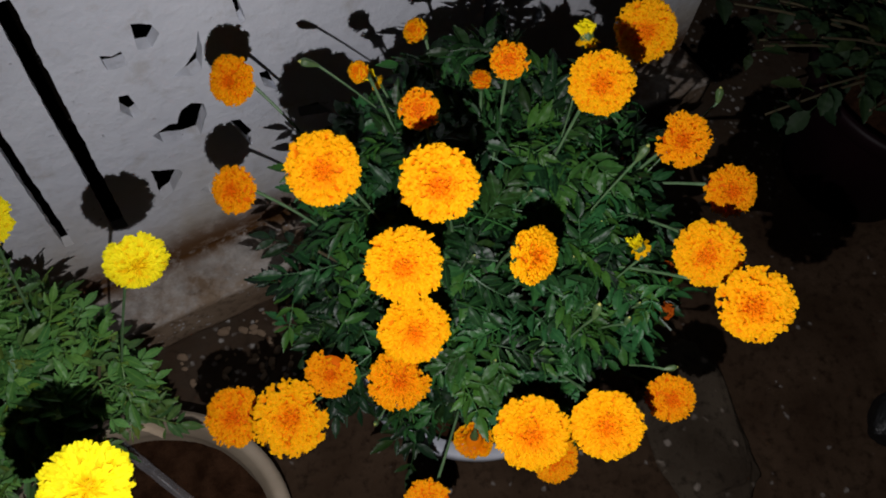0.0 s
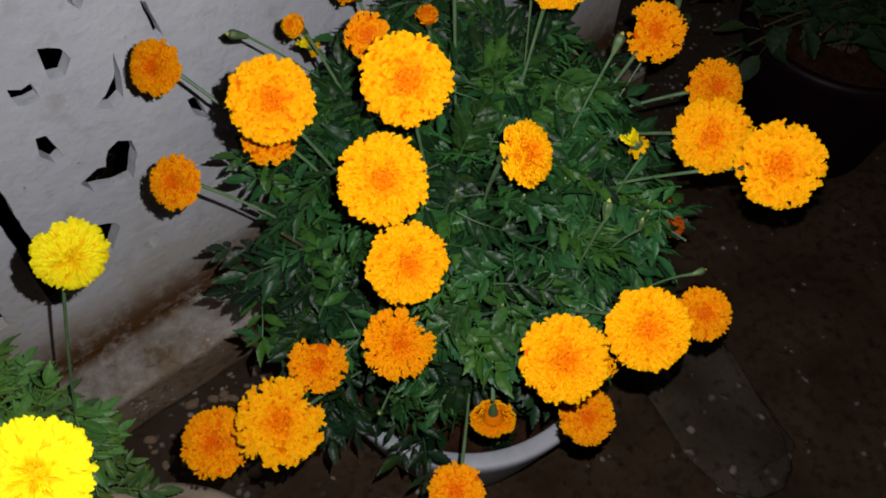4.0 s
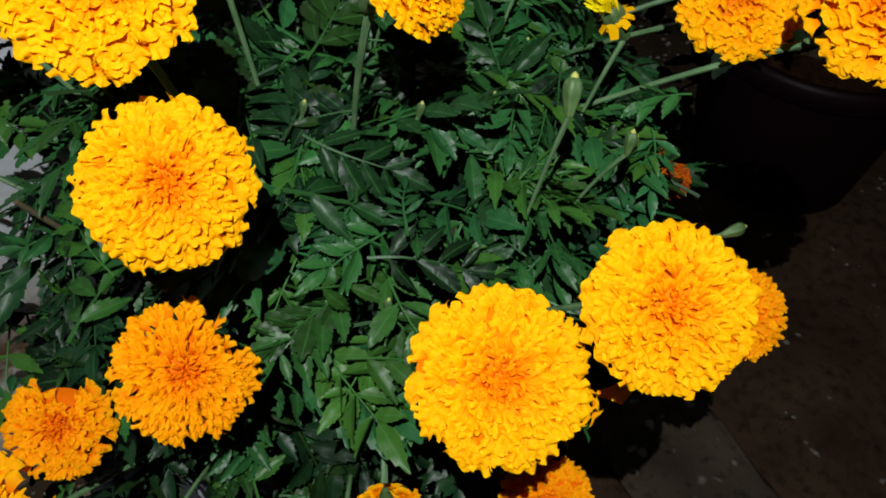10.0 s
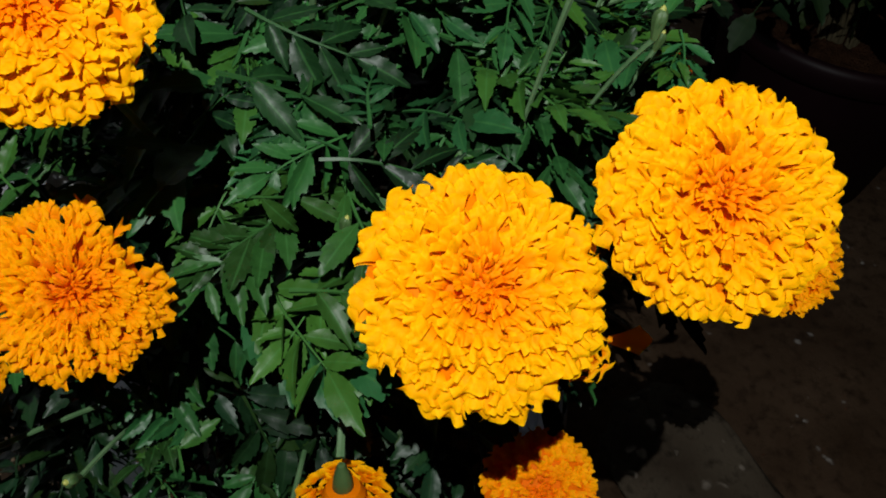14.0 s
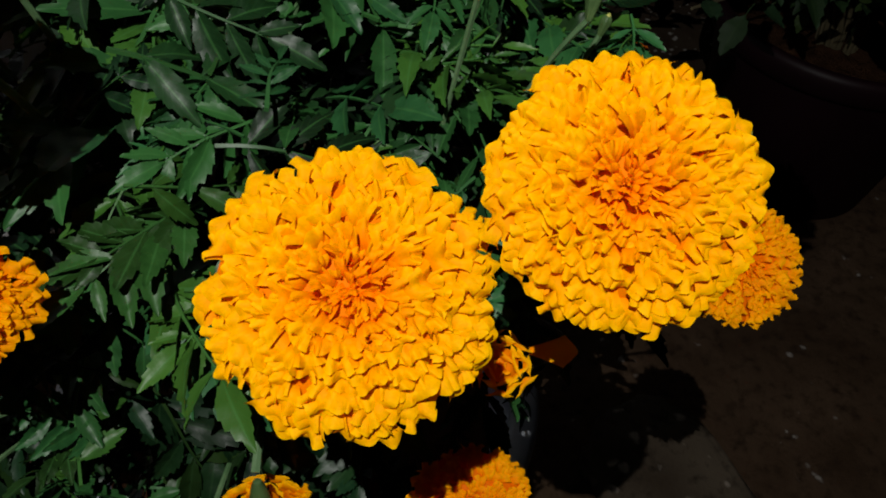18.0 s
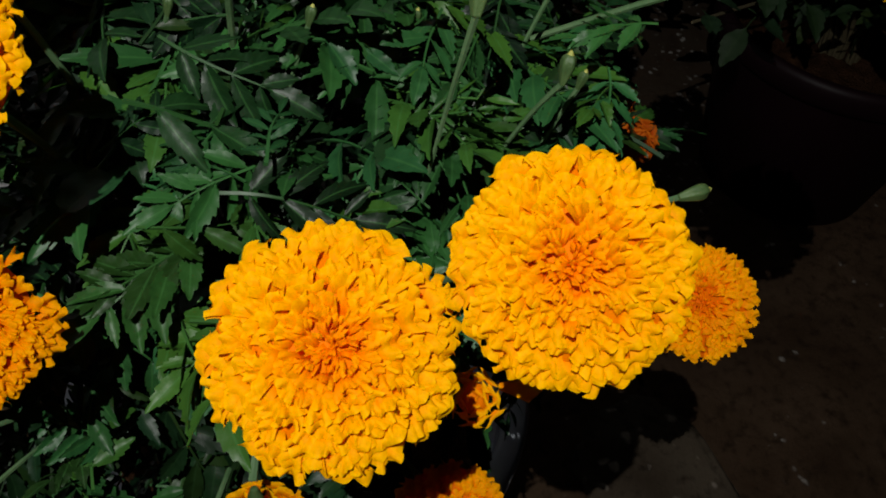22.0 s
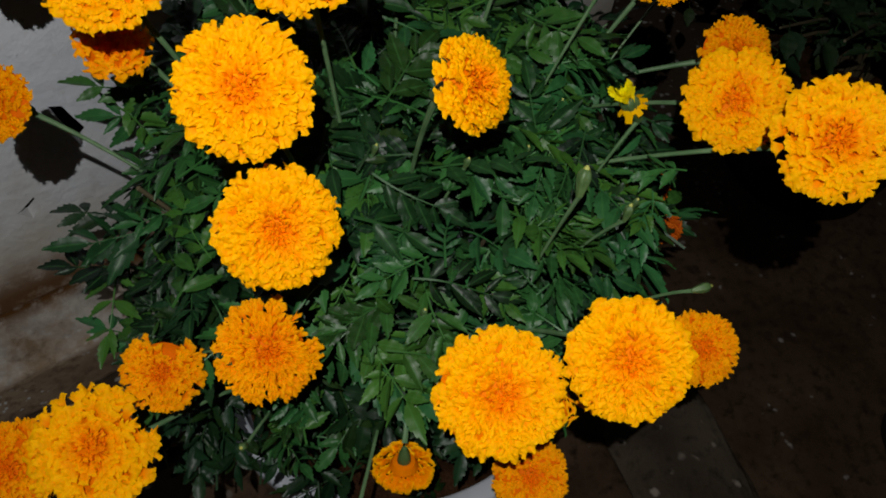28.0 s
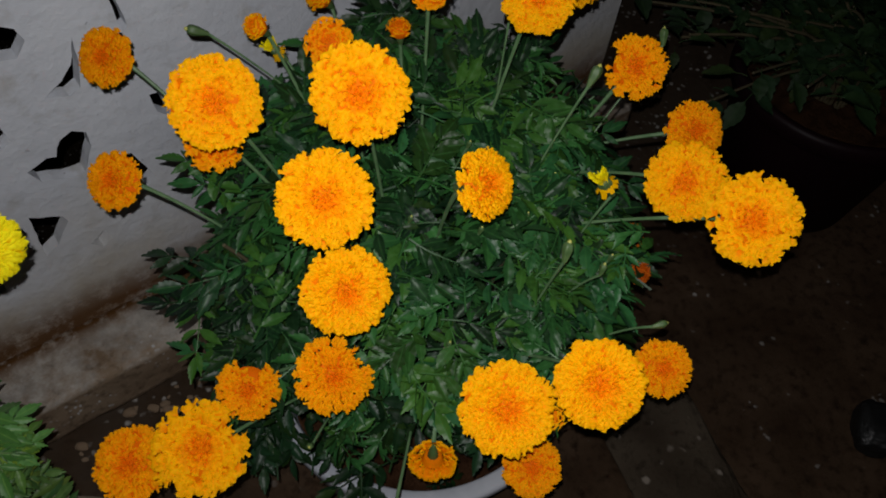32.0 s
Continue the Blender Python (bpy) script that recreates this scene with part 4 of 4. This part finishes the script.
foliage(orange, (0.408, 0.180), 0.016, 0.760, 5, 5, 0, LEAF, LEAF_MASS_SHADED, 33, fine=0.2, grown=0.5)
foliage(orange, (0.270, 0.298), 0.082, 0.59, 46, 36, 20, LEAF, LEAF_MASS_SHADED, 5, low=(-0.6, -0.8, 0.05), fine=0.1, label="low foliage over the pot rim")
foliage(orange, (0.178, 0.432), 0.078, 0.640, 36, 24, 26, LEAF, LEAF_MASS_SHADED, 6, fine=0.15, label="side foliage towards the wall")
foliage(orange, (0.145, 0.365), 0.060, 0.580, 24, 14, 18, LEAF, LEAF_MASS_SHADED, 7, fine=0.1, label="low side foliage")
foliage(orange, (0.412, 0.215), 0.048, 0.715, 22, 16, 8, LEAF, LEAF_MASS_SHADED, 9, fine=0.3, label="side sprigs of foliage")
foliage(orange, (0.400, 0.520), 0.095, 0.735, 40, 24, 24, LEAF, LEAF_MASS_SHADED, 10, fine=0.2, label="back foliage")
foliage(orange, (0.470, 0.430), 0.110, 0.735, 56, 36, 30, LEAF, LEAF_MASS_SHADED, 13, fine=0.2, label="foliage at the back corner")
foliage(orange, (0.430, 0.310), 0.070, 0.765, 46, 46, 0, LEAF, LEAF_MASS_SHADED, 17, fine=0.1, grown=0.9)
foliage(orange, (0.168, 0.243), 0.020, 0.575, 5, 5, 0, LEAF, LEAF_MASS_SHADED, 15, fine=0.0, grown=0.7)

# ---- the yellow marigold in the tan bowl ----
yellow = thing("marigold_plant", (-0.23, 0.42, 0.16), "pale green marigold plant with lemon yellow blooms", "plant")
bloom(yellow, (-0.029, 0.434, 0.754), 0.062, (0.1, -0.35), root=(-0.10, 0.47, 0.50), count=190, broad=1.15, colours=LEMON, thick=0.55, label="lemon yellow bloom near the wall")
bloom(yellow, (-0.114, 0.218, 0.853), 0.066, (-0.1, -0.1), root=(-0.17, 0.38, 0.50), count=200, broad=1.15, colours=LEMON, label="large lemon yellow bloom")
bloom(yellow, (-0.141, 0.546, 0.745), 0.055, (-0.1, 0.0), root=(-0.17, 0.52, 0.50), count=170, broad=1.15, colours=LEMON, label="lemon yellow bloom at the plant's edge")
random.seed(12)
for i in range(8):
    a = i * 2.4
    pts = [p - Vector(yellow.location) for p in bent((-0.23 + 0.02 * math.cos(a), 0.42 + 0.02 * math.sin(a), 0.155), (-0.20 + 0.08 * math.cos(a), 0.49 + 0.08 * math.sin(a), 0.5), (0, 0, 0.15), 8)]
    part_mesh("branch", mesh_of("branch", *tube(pts, [0.004 - 0.0003 * k for k in range(8)]), WOOD), yellow)
foliage(yellow, (-0.232, 0.505), 0.138, 0.60, 230, 190, 130, LEAF_PALE, LEAF_PALE_MASS, 8, low=(0.9, 0.3, 0.08), fine=0.25, grown=0.92, label="pale inner foliage")


# ---- the shaded plant in the maroon pot ----
def broad_leaf(seed, width=0.022):
    rng = random.Random(seed)
    verts, faces = [], []
    add(verts, faces, tube([(0, 0, 0), (0, 0.015, 0.002), (0, 0.03, 0.0)], [0.0014, 0.0012, 0.001], 4))
    uvs = [(0.5, 0.5)] * len(verts)
    v, f, c = leaflet(0.075, width, rng.uniform(0.1, 0.4), rng.uniform(0.2, 0.5), 0.03, 12)
    add(verts, faces, (moved(v, Matrix.Translation((0, 0.028, 0))), f))
    return verts, faces, uvs + c


for x, y, z, turn, size in ((0.178, 0.250, 0.690, 286, 0.42), (0.235, 0.195, 0.600, 200, 0.38)):
    m = Matrix.Translation(Vector((x, y, z)) - Vector(orange.location)) @ pose(0, 0, 0, 18, -12, turn) @ Matrix.Scale(size, 4)
    v, f, c = broad_leaf(int(turn), 0.027)
    part_mesh("leaf", mesh_of("leaf", v, f, LEAF, uvs=c), orange, "broad undivided leaf", m)

shaded = thing("potted_shrub", (1.385, 0.42, 0.24), "leafy shrub behind the marigolds, its shade put into the dark leaf colour", "plant")
broad = [mesh_of("leaf", v, f, LEAF_DARK_SHADED, uvs=c) for v, f, c in (broad_leaf(i) for i in range(6))]
random.seed(21)
for i in range(26):
    a = i * 2.4
    tip = Vector((1.16 + 0.26 * math.cos(a) * math.sqrt((i + 1) / 26), 0.50 + 0.24 * math.sin(a) * math.sqrt((i + 1) / 26), 0.42 + 0.10 * random.random()))
    pts = [p - Vector(shaded.location) for p in bent((1.385 + 0.03 * math.cos(a), 0.42 + 0.03 * math.sin(a), 0.24), tip, (0, 0, 0.18), 8)]
    part_mesh("branch", mesh_of("branch", *tube(pts, [0.004 - 0.0003 * k for k in range(8)]), WOOD), shaded)
    for k in range(16):
        p = pts[3 + k % 5] + Vector((random.gauss(0, 0.012), random.gauss(0, 0.012), random.gauss(0, 0.012)))
        way = Vector((random.gauss(0, 1), random.gauss(0, 1), random.uniform(-0.3, 0.6))).normalized()
        side = way.cross(Vector((0, 0, 1))).normalized()
        m = Matrix.Translation(p) @ Matrix((side, way, side.cross(way))).transposed().to_4x4() @ Matrix.Scale(random.uniform(0.35, 0.7), 4)
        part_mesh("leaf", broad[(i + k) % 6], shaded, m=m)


# ---- small things in the tan bowl ----
def strip(name, points, width, material, label, category):
    verts, faces = [], []
    pts = [Vector(p) for p in points]
    for i, p in enumerate(pts):
        d = (pts[min(i + 1, len(pts) - 1)] - pts[max(i - 1, 0)]).normalized()
        s = d.cross(Vector((0.1, 0.1, 1))).normalized() * width / 2 * (1 + 0.2 * noise.noise((i * 0.7, 0, 0)))
        for u in (-1, -0.3, 0.3, 1):
            verts.append(p + s * u + Vector((0, 0, 0.004 * noise.noise((i * 0.8, u * 2, 3)) - 0.004 * u * u)))
    for i in range(len(pts) - 1):
        for k in range(3):
            a = i * 4 + k
            faces.append((a, a + 1, a + 5, a + 4))
    ob = new(name, mesh_of(name, verts, faces, material))
    return tagged(ob, label, category)


strip("plastic_strip", bent((-0.175, 0.485, 0.235), (-0.10, 0.33, 0.185), (0.02, -0.05, 0.02), 14), 0.015, PLASTIC, "crumpled clear plastic strip lying in the bowl", "plastic")
strip("dry_leaf", bent((-0.135, 0.455, 0.335), (-0.105, 0.435, 0.315), (0.015, -0.004, 0.006), 8), 0.014, LEAF_DRY, "curled pale dry leaf caught in the foliage", "leaf")
